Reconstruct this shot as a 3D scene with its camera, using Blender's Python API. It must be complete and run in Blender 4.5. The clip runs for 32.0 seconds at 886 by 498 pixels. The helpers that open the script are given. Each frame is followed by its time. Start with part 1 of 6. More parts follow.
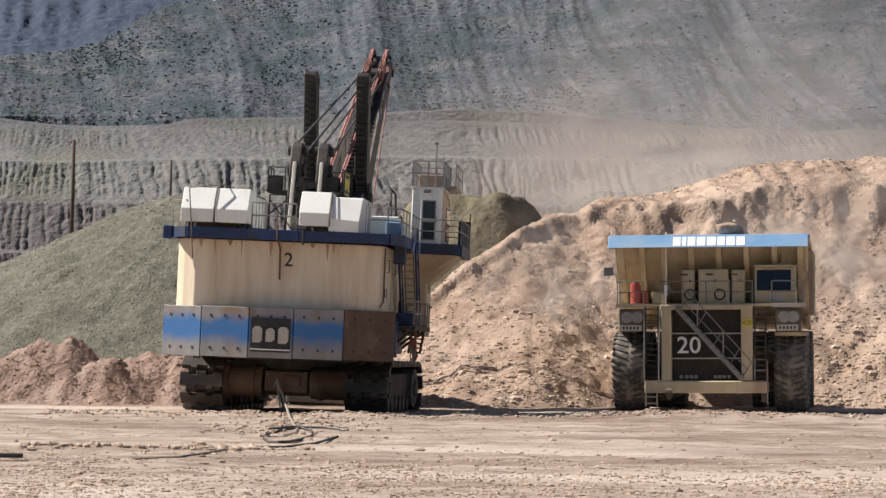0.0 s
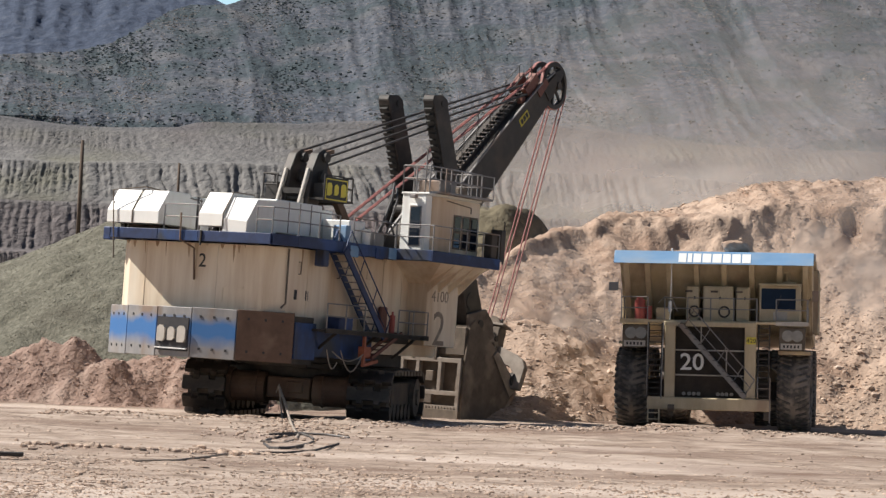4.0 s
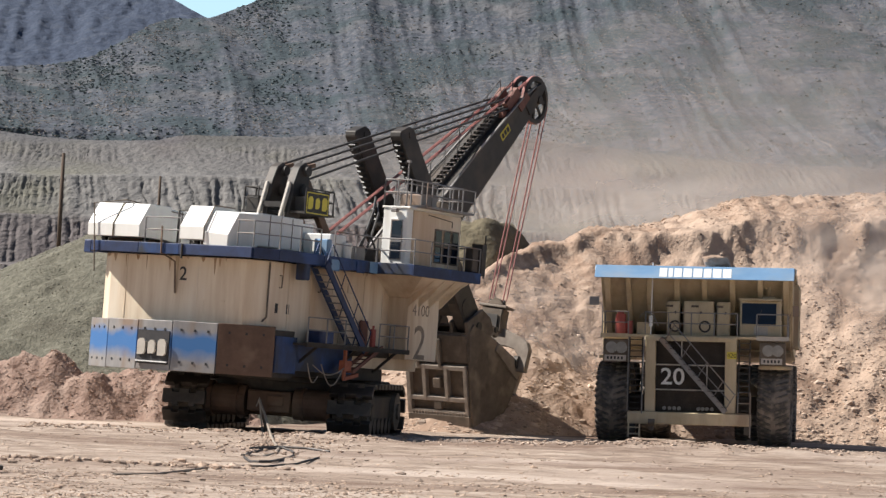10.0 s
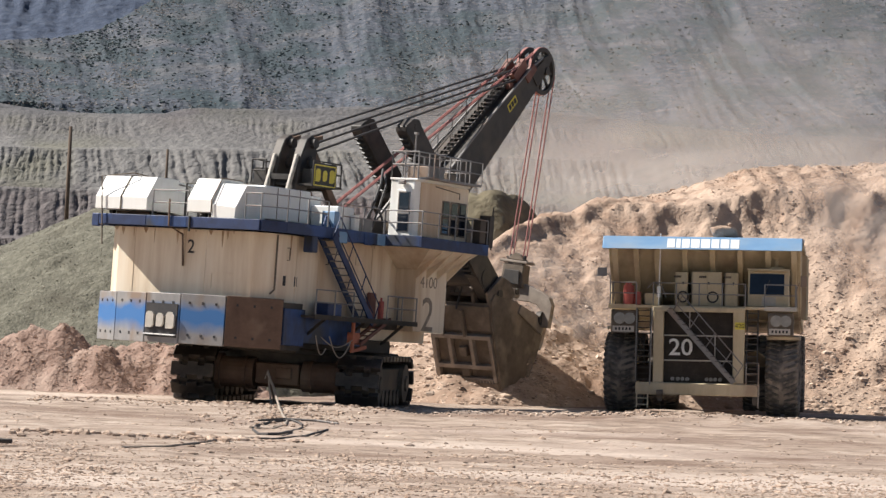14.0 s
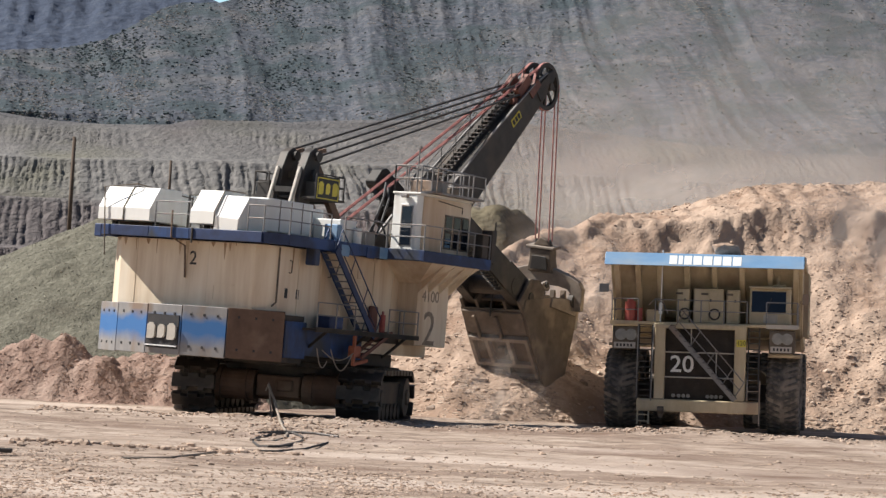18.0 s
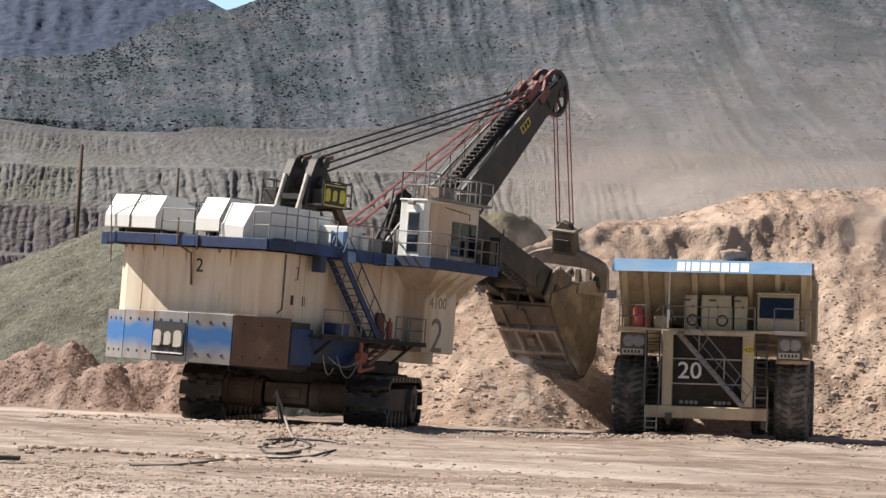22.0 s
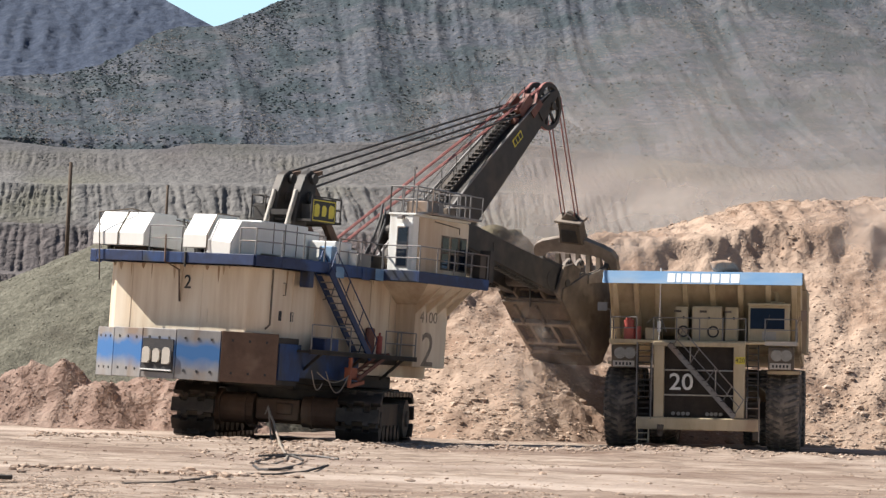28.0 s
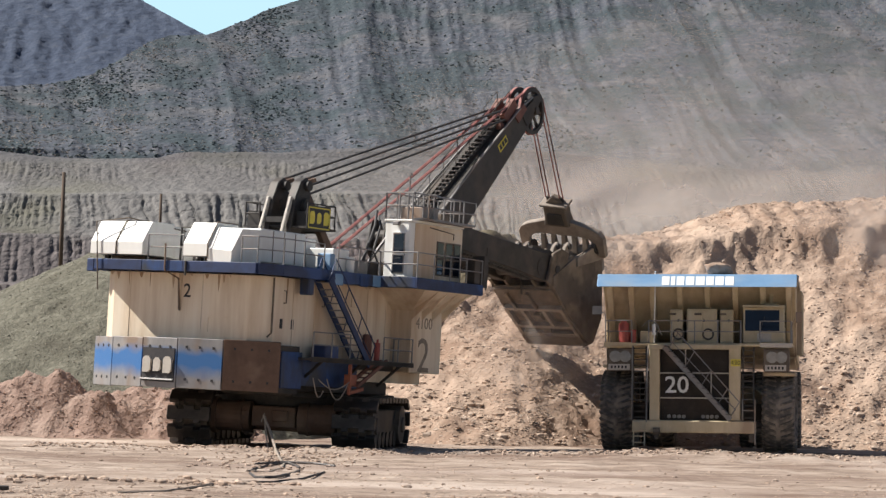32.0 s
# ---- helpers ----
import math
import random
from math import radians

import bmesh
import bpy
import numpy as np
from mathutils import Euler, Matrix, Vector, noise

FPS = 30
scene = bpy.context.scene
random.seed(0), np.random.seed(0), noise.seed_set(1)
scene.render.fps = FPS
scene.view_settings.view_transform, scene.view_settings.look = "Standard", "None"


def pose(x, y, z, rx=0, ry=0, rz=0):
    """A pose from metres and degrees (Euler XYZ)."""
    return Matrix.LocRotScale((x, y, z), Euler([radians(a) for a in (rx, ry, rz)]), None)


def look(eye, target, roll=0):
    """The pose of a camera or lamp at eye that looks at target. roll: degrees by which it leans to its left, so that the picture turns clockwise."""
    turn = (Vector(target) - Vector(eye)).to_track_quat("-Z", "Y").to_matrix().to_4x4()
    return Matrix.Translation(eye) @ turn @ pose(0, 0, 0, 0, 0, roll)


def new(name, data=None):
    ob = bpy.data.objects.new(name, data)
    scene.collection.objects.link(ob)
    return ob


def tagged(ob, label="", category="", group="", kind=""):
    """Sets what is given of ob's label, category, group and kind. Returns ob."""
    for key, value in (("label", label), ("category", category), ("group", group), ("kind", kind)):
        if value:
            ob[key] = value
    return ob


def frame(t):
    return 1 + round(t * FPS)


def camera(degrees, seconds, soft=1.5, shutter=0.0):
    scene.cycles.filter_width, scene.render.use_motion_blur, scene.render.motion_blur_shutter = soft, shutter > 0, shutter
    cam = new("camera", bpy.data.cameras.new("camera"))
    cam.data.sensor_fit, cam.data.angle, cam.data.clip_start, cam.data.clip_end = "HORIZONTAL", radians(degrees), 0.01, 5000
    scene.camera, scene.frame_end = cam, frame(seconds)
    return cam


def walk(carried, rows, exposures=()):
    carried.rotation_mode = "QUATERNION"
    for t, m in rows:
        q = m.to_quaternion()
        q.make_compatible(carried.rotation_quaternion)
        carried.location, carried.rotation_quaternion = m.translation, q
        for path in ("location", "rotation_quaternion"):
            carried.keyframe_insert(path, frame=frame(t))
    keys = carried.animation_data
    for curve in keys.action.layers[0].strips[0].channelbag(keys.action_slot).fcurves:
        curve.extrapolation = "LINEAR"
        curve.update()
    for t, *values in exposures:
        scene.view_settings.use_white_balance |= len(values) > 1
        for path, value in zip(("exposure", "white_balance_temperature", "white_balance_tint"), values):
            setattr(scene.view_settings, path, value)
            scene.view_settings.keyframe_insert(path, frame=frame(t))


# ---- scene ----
# ---- camera: it stands on one spot and sways in the hand ----
cam = camera(20.0, 32.0, soft=1.4)
EYE = (0.0, 0.0, 3.7)


def held(pitch, yaw, roll):
    return Matrix.Translation(EYE) @ pose(0, 0, 0, 0, 0, yaw) @ pose(0, 0, 0, 90 + pitch) @ pose(0, 0, 0, 0, 0, roll)


walk(cam, [(t, held(p, y, r)) for t, p, y, r in (
    (0, 1.846, 0.088, 0.900), (0.5, 2.346, -0.480, 0.985), (1, 2.252, -0.547, 1.055), (1.5, 1.569, -0.277, 1.543),
    (2, 1.735, 0.028, 1.821), (2.5, 2.325, 0.722, 1.982), (3, 2.350, 0.527, 2.270), (3.5, 2.165, 0.279, 2.499),
    (5.5, 2.009, -0.060, 1.969), (6, 2.019, 0.022, 1.798), (6.5, 2.116, 0.621, 1.528), (7, 2.236, 0.396, 2.149),
    (7.5, 2.435, 0.296, 2.217), (8, 2.552, 0.308, 2.247), (8.5, 2.598, 0.028, 2.630), (9, 2.521, 0.039, 2.464),
    (9.5, 2.472, -0.074, 2.559), (10, 2.410, -0.193, 2.566), (10.5, 2.415, -0.182, 2.572), (11, 2.380, -0.044, 2.682),
    (11.5, 2.335, 0.089, 2.847), (12, 2.291, 0.146, 2.763), (12.5, 2.205, 0.187, 2.210), (13, 1.980, -0.655, 2.293),
    (13.5, 1.802, -0.477, 2.293), (14, 1.759, -0.046, 2.315), (14.5, 1.823, -0.089, 2.576), (16.5, 2.046, 0.044, 2.800),
    (17, 2.050, 0.001, 2.903), (17.5, 2.055, -0.034, 2.963), (18, 2.081, 0.021, 2.943), (18.5, 2.081, 0.144, 2.850),
    (19, 2.027, 0.235, 2.570), (19.5, 1.961, 0.191, 2.660), (20, 1.943, 0.273, 2.615), (20.5, 2.021, 0.395, 2.621),
    (21, 2.122, 0.335, 2.872), (21.5, 2.178, 0.282, 2.815), (22, 2.228, 0.200, 2.841), (22.5, 2.296, -0.113, 2.441),
    (23, 2.401, -0.392, 2.458), (23.5, 2.544, -0.470, 2.188), (24, 2.604, -0.588, 2.071), (24.5, 2.573, -0.492, 2.018),
    (25, 2.520, -0.486, 2.041), (25.5, 2.453, -0.226, 1.982), (27.5, 2.495, -0.165, 2.305), (28, 2.558, -0.011, 2.208),
    (28.5, 2.592, 0.323, 1.830), (29, 2.541, -0.744, 1.828), (29.5, 2.555, -0.349, 1.915), (30, 2.512, -0.143, 1.905),
    (30.5, 2.555, -0.237, 1.687), (31, 2.637, -0.160, 1.624), (31.5, 2.675, -0.105, 1.591), (32, 2.689, -0.141, 1.545),
)], exposures=[(t, 0.75 + e) for t, e in (
    (0, -0.06), (1, -0.07), (2, -0.09), (3, -0.14), (6, -0.05), (9, -0.03), (12, 0.03), (14, 0.08), (17, -0.02), (18, -0.08), (20, -0.17), (21, -0.12), (22, -0.03), (23, 0.08), (25, 0.14), (28, 0.08), (29, 0.03), (32, -0.02))])

# ---- light ----
SUN_EL, SUN_AZ = radians(45), radians(-80)      # azimuth from +y towards +x
world = bpy.data.worlds.new("sky")
scene.world = world
world.use_nodes = True
wn = world.node_tree.nodes
sky = wn.new("ShaderNodeTexSky")
sky.sky_type, sky.sun_disc = "NISHITA", False
sky.sun_elevation, sky.sun_rotation = SUN_EL, SUN_AZ
sky.altitude, sky.air_density, sky.dust_density = 1200, 1.0, 1.2
wn["Background"].inputs[1].default_value = 0.045
world.node_tree.links.new(sky.outputs[0], wn["Background"].inputs[0])
sun = new("sun", bpy.data.lights.new("sun", "SUN"))
sun.data.energy, sun.data.angle, sun.data.color = 5.0, radians(0.5), (1.0, 0.95, 0.875)
sun_way = Vector((math.sin(SUN_AZ) * math.cos(SUN_EL), math.cos(SUN_AZ) * math.cos(SUN_EL), math.sin(SUN_EL)))
sun.matrix_world = look(sun_way * 50, (0, 0, 0))


# ---- materials ----
def material(name, stops, scale=1.0, rough=0.9, metal=0.0, bump=0.0, bump_scale=None, stain=None, stain_scale=0.3,
             stretch=(1, 1, 1), island=0.0, detail=6, stain_cut=(0.52, 0.7), patch=None, coords="Object"):
    """stops: colours from low to high noise. stain: a second colour laid on in patches of its own, coarser noise.
    island: brightness that varies from piece to piece."""
    m = bpy.data.materials.new(name)
    m.use_nodes = True
    n, l = m.node_tree.nodes, m.node_tree.links
    bsdf = n["Principled BSDF"]
    tc, mp = n.new("ShaderNodeTexCoord"), n.new("ShaderNodeMapping")
    mp.inputs["Scale"].default_value = stretch
    l.new(tc.outputs[coords], mp.inputs[0])
    tex = n.new("ShaderNodeTexNoise")
    tex.inputs["Scale"].default_value, tex.inputs["Detail"].default_value, tex.inputs["Roughness"].default_value = scale, detail, 0.65
    l.new(mp.outputs[0], tex.inputs[0])
    ramp = n.new("ShaderNodeValToRGB")
    while len(ramp.color_ramp.elements) < len(stops):
        ramp.color_ramp.elements.new(0.5)
    for i, (e, c) in enumerate(zip(ramp.color_ramp.elements, stops)):
        e.position, e.color = 0.3 + 0.4 * i / max(1, len(stops) - 1), (*c, 1)
    l.new(tex.outputs[0], ramp.inputs[0])
    colour = ramp.outputs[0]
    if stain:
        t2 = n.new("ShaderNodeTexNoise")
        t2.inputs["Scale"].default_value, t2.inputs["Detail"].default_value = stain_scale, 5
        l.new(mp.outputs[0], t2.inputs[0])
        r2 = n.new("ShaderNodeMapRange")
        r2.inputs[1].default_value, r2.inputs[2].default_value = stain_cut
        l.new(t2.outputs[0], r2.inputs[0])
        mx = n.new("ShaderNodeMix")
        mx.data_type = "RGBA"
        l.new(r2.outputs[0], mx.inputs[0])
        l.new(colour, mx.inputs[6])
        mx.inputs[7].default_value = (*stain, 1)
        colour = mx.outputs[2]
    if patch:
        pc, ps, lo, hi = patch
        t3, r3, m3 = n.new("ShaderNodeTexNoise"), n.new("ShaderNodeMapRange"), n.new("ShaderNodeMix")
        t3.inputs["Scale"].default_value, t3.inputs["Detail"].default_value = ps, 6
        l.new(mp.outputs[0], t3.inputs[0])
        r3.inputs[1].default_value, r3.inputs[2].default_value = lo, hi
        l.new(t3.outputs[0], r3.inputs[0])
        m3.data_type = "RGBA"
        l.new(r3.outputs[0], m3.inputs[0])
        l.new(colour, m3.inputs[6])
        m3.inputs[7].default_value = (*pc, 1)
        colour = m3.outputs[2]
    if island:
        geo, hs = n.new("ShaderNodeNewGeometry"), n.new("ShaderNodeHueSaturation")
        mr = n.new("ShaderNodeMapRange")
        mr.inputs[3].default_value, mr.inputs[4].default_value = 1 - island, 1 + island
        l.new(geo.outputs["Random Per Island"], mr.inputs[0])
        l.new(mr.outputs[0], hs.inputs["Value"])
        l.new(colour, hs.inputs["Color"])
        colour = hs.outputs[0]
    l.new(colour, bsdf.inputs["Base Color"])
    bsdf.inputs["Roughness"].default_value, bsdf.inputs["Metallic"].default_value = rough, metal
    if bump:
        bt = n.new("ShaderNodeTexNoise")
        bt.inputs["Scale"].default_value, bt.inputs["Detail"].default_value = bump_scale or scale * 4, 6
        l.new(mp.outputs[0], bt.inputs[0])
        bp = n.new("ShaderNodeBump")
        bp.inputs["Strength"].default_value, bp.inputs["Distance"].default_value = 1.0, bump
        l.new(bt.outputs[0], bp.inputs["Height"])
        l.new(bp.outputs[0], bsdf.inputs["Normal"])
    return m


DIRT = material("pale_dirt", ((0.14, 0.094, 0.066), (0.325, 0.246, 0.192), (0.50, 0.405, 0.335)), 1.1, bump=0.14, bump_scale=7, stain=(0.17, 0.108, 0.076), stain_scale=0.16, stretch=(0.38, 1.1, 1), detail=15, stain_cut=(0.50, 0.66), patch=((0.49, 0.395, 0.33), 0.11, 0.5, 0.64))
BANK = material("broken_ore", ((0.20, 0.124, 0.083), (0.325, 0.225, 0.163), (0.45, 0.338, 0.262)), 1.4, bump=0.09, bump_scale=5.0, stain=(0.26, 0.166, 0.114), stain_scale=0.35, detail=15, patch=((0.41, 0.30, 0.228), 0.16, 0.48, 0.66))
ROCK = material("loose_rock", ((0.27, 0.182, 0.127), (0.39, 0.287, 0.218), (0.52, 0.41, 0.33)), 0.8, bump=0.03, bump_scale=9, island=0.32)
BERM = material("red_dirt", ((0.16, 0.098, 0.074), (0.25, 0.162, 0.125), (0.335, 0.238, 0.19)), 1.2, bump=0.12, bump_scale=5, stain=(0.31, 0.225, 0.18), stain_scale=0.3, detail=13)
GRAVEL = material("green_gravel", ((0.060, 0.056, 0.038), (0.106, 0.099, 0.071), (0.18, 0.168, 0.128)), 2.6, bump=0.10, bump_scale=6, stain=(0.074, 0.066, 0.045), stain_scale=0.35, stretch=(1, 1, 0.35), detail=14)
BERM_ROCK = material("red_clods", ((0.20, 0.13, 0.10), (0.35, 0.25, 0.20)), 0.9, island=0.35)
GRAVEL_ROCK = material("green_stones", ((0.12, 0.112, 0.08), (0.27, 0.25, 0.20)), 0.9, island=0.35)
OLIVE = material("olive_soil", ((0.075, 0.060, 0.036), (0.125, 0.102, 0.062), (0.185, 0.155, 0.095)), 0.6, bump=0.2, bump_scale=1.8, detail=10)
WALLROCK = material("pit_wall_rock", ((0.090, 0.088, 0.088), (0.140, 0.134, 0.130), (0.20, 0.190, 0.180)), 0.5, bump=0.5, bump_scale=1.1, stain=(0.118, 0.098, 0.096), stain_scale=0.03, stretch=(1, 1, 1.6), detail=11, patch=((0.138, 0.132, 0.106), 0.035, 0.5, 0.62))


def strata(m, bands):
    """Rock of another colour between heights: (colour, low, full, full, high)."""
    n, l = m.node_tree.nodes, m.node_tree.links
    bsdf = n["Principled BSDF"]
    tc, sep, tex = n.new("ShaderNodeTexCoord"), n.new("ShaderNodeSeparateXYZ"), n.new("ShaderNodeTexNoise")
    tex.inputs["Scale"].default_value, tex.inputs["Detail"].default_value = 0.06, 6
    wob, high = n.new("ShaderNodeMath"), n.new("ShaderNodeMath")
    wob.operation = "MULTIPLY_ADD"
    wob.inputs[1].default_value, wob.inputs[2].default_value = 5.0, -2.5
    l.new(tc.outputs["Object"], sep.inputs[0])
    l.new(tc.outputs["Object"], tex.inputs[0])
    l.new(tex.outputs[0], wob.inputs[0])
    l.new(sep.outputs[2], high.inputs[0])
    l.new(wob.outputs[0], high.inputs[1])
    for colour, a, b, c, d in bands:
        up_, dn_, both, mx = n.new("ShaderNodeMapRange"), n.new("ShaderNodeMapRange"), n.new("ShaderNodeMath"), n.new("ShaderNodeMix")
        up_.inputs[1].default_value, up_.inputs[2].default_value = a, b
        dn_.inputs[1].default_value, dn_.inputs[2].default_value = d, c
        both.operation = "MULTIPLY"
        mx.data_type, mx.blend_type = "RGBA", "MULTIPLY"
        l.new(high.outputs[0], up_.inputs[0])
        l.new(high.outputs[0], dn_.inputs[0])
        l.new(up_.outputs[0], both.inputs[0])
        l.new(dn_.outputs[0], both.inputs[1])
        l.new(both.outputs[0], mx.inputs[0])
        l.new(bsdf.inputs["Base Color"].links[0].from_socket, mx.inputs[6])
        mx.inputs[7].default_value = (*colour, 1)
        l.new(mx.outputs[2], bsdf.inputs["Base Color"])


strata(WALLROCK, (((0.80, 0.72, 0.74), -10, -9, 21, 24), ((0.80, 0.79, 0.80), 31, 33, 36.5, 38), ((0.58, 0.58, 0.62), 36.5, 38, 60, 90)))
# slope colours carry a blue tint that stands in for aerial haze
HILL = material("hazed_scrub_hillside", ((0.018, 0.029, 0.040), (0.053, 0.062, 0.083), (0.124, 0.121, 0.128)), 0.30, bump=1.6, bump_scale=0.28, stain=(0.026, 0.042, 0.052), stain_scale=0.034, detail=14, stain_cut=(0.44, 0.57), patch=((0.098, 0.098, 0.107), 0.03, 0.57, 0.70))
# the blue of the far ridge is aerial haze put into its base colour
FARHILL = material("far_hazed_hill", ((0.010, 0.020, 0.046), (0.024, 0.040, 0.078), (0.052, 0.066, 0.098)), 0.06, bump=4.0, bump_scale=0.08, detail=13)
# green scrub, with the same haze blue mixed into its colour
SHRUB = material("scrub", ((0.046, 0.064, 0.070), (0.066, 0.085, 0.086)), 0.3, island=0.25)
HILLROCK = material("bleached_outcrop", ((0.15, 0.135, 0.125), (0.24, 0.215, 0.195)), 0.3, island=0.3)
CREAM = material("dusty_cream_paint", ((0.57, 0.435, 0.30), (0.75, 0.635, 0.49), (0.80, 0.71, 0.58)), 0.9, rough=0.6, stain=(0.44, 0.26, 0.13), stain_scale=0.55, stretch=(1, 1, 0.10), stain_cut=(0.50, 0.80), detail=9)
WHITE = material("white_paint", ((0.76, 0.74, 0.69), (0.84, 0.83, 0.80)), 1.2, rough=0.5, stain=(0.52, 0.44, 0.34), stain_scale=1.2, stretch=(1, 1, 0.3), stain_cut=(0.60, 0.9))
BLUE = material("worn_blue_paint", ((0.012, 0.028, 0.085), (0.024, 0.070, 0.22)), 1.5, rough=0.5, stain=(0.030, 0.034, 0.048), stain_scale=0.9, stretch=(1, 1, 0.5), stain_cut=(0.45, 0.60))
NAVY = material("navy_paint", ((0.010, 0.018, 0.055), (0.020, 0.040, 0.12)), 2.0, rough=0.55, stain=(0.022, 0.060, 0.19), stain_scale=0.6, stain_cut=(0.56, 0.64))
GREY = material("scuffed_grey_steel", ((0.19, 0.18, 0.18), (0.27, 0.255, 0.245)), 1.6, rough=0.5, metal=0.3, stain=(0.24, 0.16, 0.11), stain_scale=0.7, stretch=(1, 1, 0.4))
DARK = material("dark_steel", ((0.028, 0.025, 0.024), (0.06, 0.052, 0.046)), 1.5, rough=0.62, metal=0.2, stain=(0.10, 0.075, 0.055), stain_scale=0.6, stain_cut=(0.5, 0.8))
BLACK = material("black_grease", ((0.008, 0.008, 0.008), (0.02, 0.018, 0.016)), 3, rough=0.5)
RUST = material("rust_brown_steel", ((0.085, 0.048, 0.032), (0.16, 0.095, 0.062)), 1.2, rough=0.7, stain=(0.20, 0.135, 0.092), stain_scale=0.7)
STREAK = material("rust_run", ((0.30, 0.18, 0.10), (0.42, 0.28, 0.17)), 1.4, rough=0.8, stain=(0.52, 0.40, 0.28), stain_scale=1.6, stretch=(1, 1, 0.2), stain_cut=(0.45, 0.6))
HANDLE = material("worn_dark_handle_steel", ((0.018, 0.015, 0.014), (0.050, 0.042, 0.036)), 1.3, rough=0.6, metal=0.1, stain=(0.10, 0.075, 0.058), stain_scale=0.6, stain_cut=(0.5, 0.75))
TRACK = material("worn_track_steel", ((0.026, 0.021, 0.018), (0.072, 0.058, 0.049)), 1.6, rough=0.5, metal=0.3, stain=(0.15, 0.115, 0.09), stain_scale=0.9, stain_cut=(0.52, 0.72))
DUSTY = material("dust_coated_steel", ((0.085, 0.066, 0.05), (0.155, 0.12, 0.092)), 1.3, rough=0.85, stain=(0.24, 0.185, 0.14), stain_scale=0.8)
DOORGREY = material("scoured_pale_steel", ((0.19, 0.15, 0.12), (0.31, 0.26, 0.215)), 1.6, rough=0.7, stain=(0.15, 0.11, 0.085), stain_scale=0.9)
PINK = material("faded_red_rope", ((0.28, 0.105, 0.095), (0.40, 0.18, 0.16)), 4, rough=0.7)
ROPE = material("grey_wire_rope", ((0.05, 0.045, 0.045), (0.09, 0.08, 0.075)), 8, rough=0.6, metal=0.3)
REDPAINT = material("red_brown_paint", ((0.12, 0.045, 0.032), (0.20, 0.075, 0.052)), 3, rough=0.6)
ORANGE = material("orange_hose", ((0.32, 0.09, 0.045), (0.42, 0.14, 0.08)), 4, rough=0.6)
TAN = material("dusty_tan_paint", ((0.42, 0.33, 0.20), (0.54, 0.44, 0.29), (0.58, 0.49, 0.35)), 1.0, rough=0.6, stain=(0.34, 0.25, 0.17), stain_scale=0.7, stretch=(1, 1, 0.35))
SKYBLUE = material("faded_blue_paint", ((0.13, 0.26, 0.44), (0.20, 0.34, 0.52)), 1.0, rough=0.5, stain=(0.30, 0.35, 0.40), stain_scale=0.8, stretch=(0.5, 1, 1), stain_cut=(0.5, 0.85))
LETTER = material("letter_white", ((0.74, 0.73, 0.70), (0.82, 0.81, 0.79)), 3, rough=0.55)
LETTERGREY = material("letter_grey", ((0.42, 0.38, 0.33), (0.55, 0.50, 0.44)), 3, rough=0.7)
LETTERBLACK = material("letter_black", ((0.02, 0.02, 0.025), (0.045, 0.04, 0.04)), 3, rough=0.7)
LETTERFADED = material("letter_faded_brown", ((0.17, 0.135, 0.10), (0.33, 0.26, 0.20)), 2.5, rough=0.7)
YELLOW = material("sign_yellow", ((0.58, 0.47, 0.05), (0.72, 0.60, 0.09)), 3, rough=0.6)
TYRE = material("dusty_rubber", ((0.055, 0.050, 0.046), (0.11, 0.098, 0.086)), 2.5, rough=0.9, stain=(0.27, 0.22, 0.18), stain_scale=1.6, stain_cut=(0.44, 0.60))
GLASS = material("dark_cab_glass", ((0.008, 0.012, 0.02), (0.012, 0.018, 0.03)), 2, rough=0.06)
RED = material("red_extinguisher_paint", ((0.30, 0.05, 0.04), (0.42, 0.09, 0.07)), 3, rough=0.5)
LAMP = material("lamp_lens", ((0.22, 0.21, 0.19), (0.34, 0.32, 0.29)), 3, rough=0.3)
WOOD = material("weathered_pole_wood", ((0.075, 0.05, 0.035), (0.12, 0.085, 0.06)), 2, rough=0.9, stretch=(1, 1, 0.1))
CABLEMAT = material("dusty_cable", ((0.20, 0.16, 0.13), (0.34, 0.29, 0.24)), 3, rough=0.85)


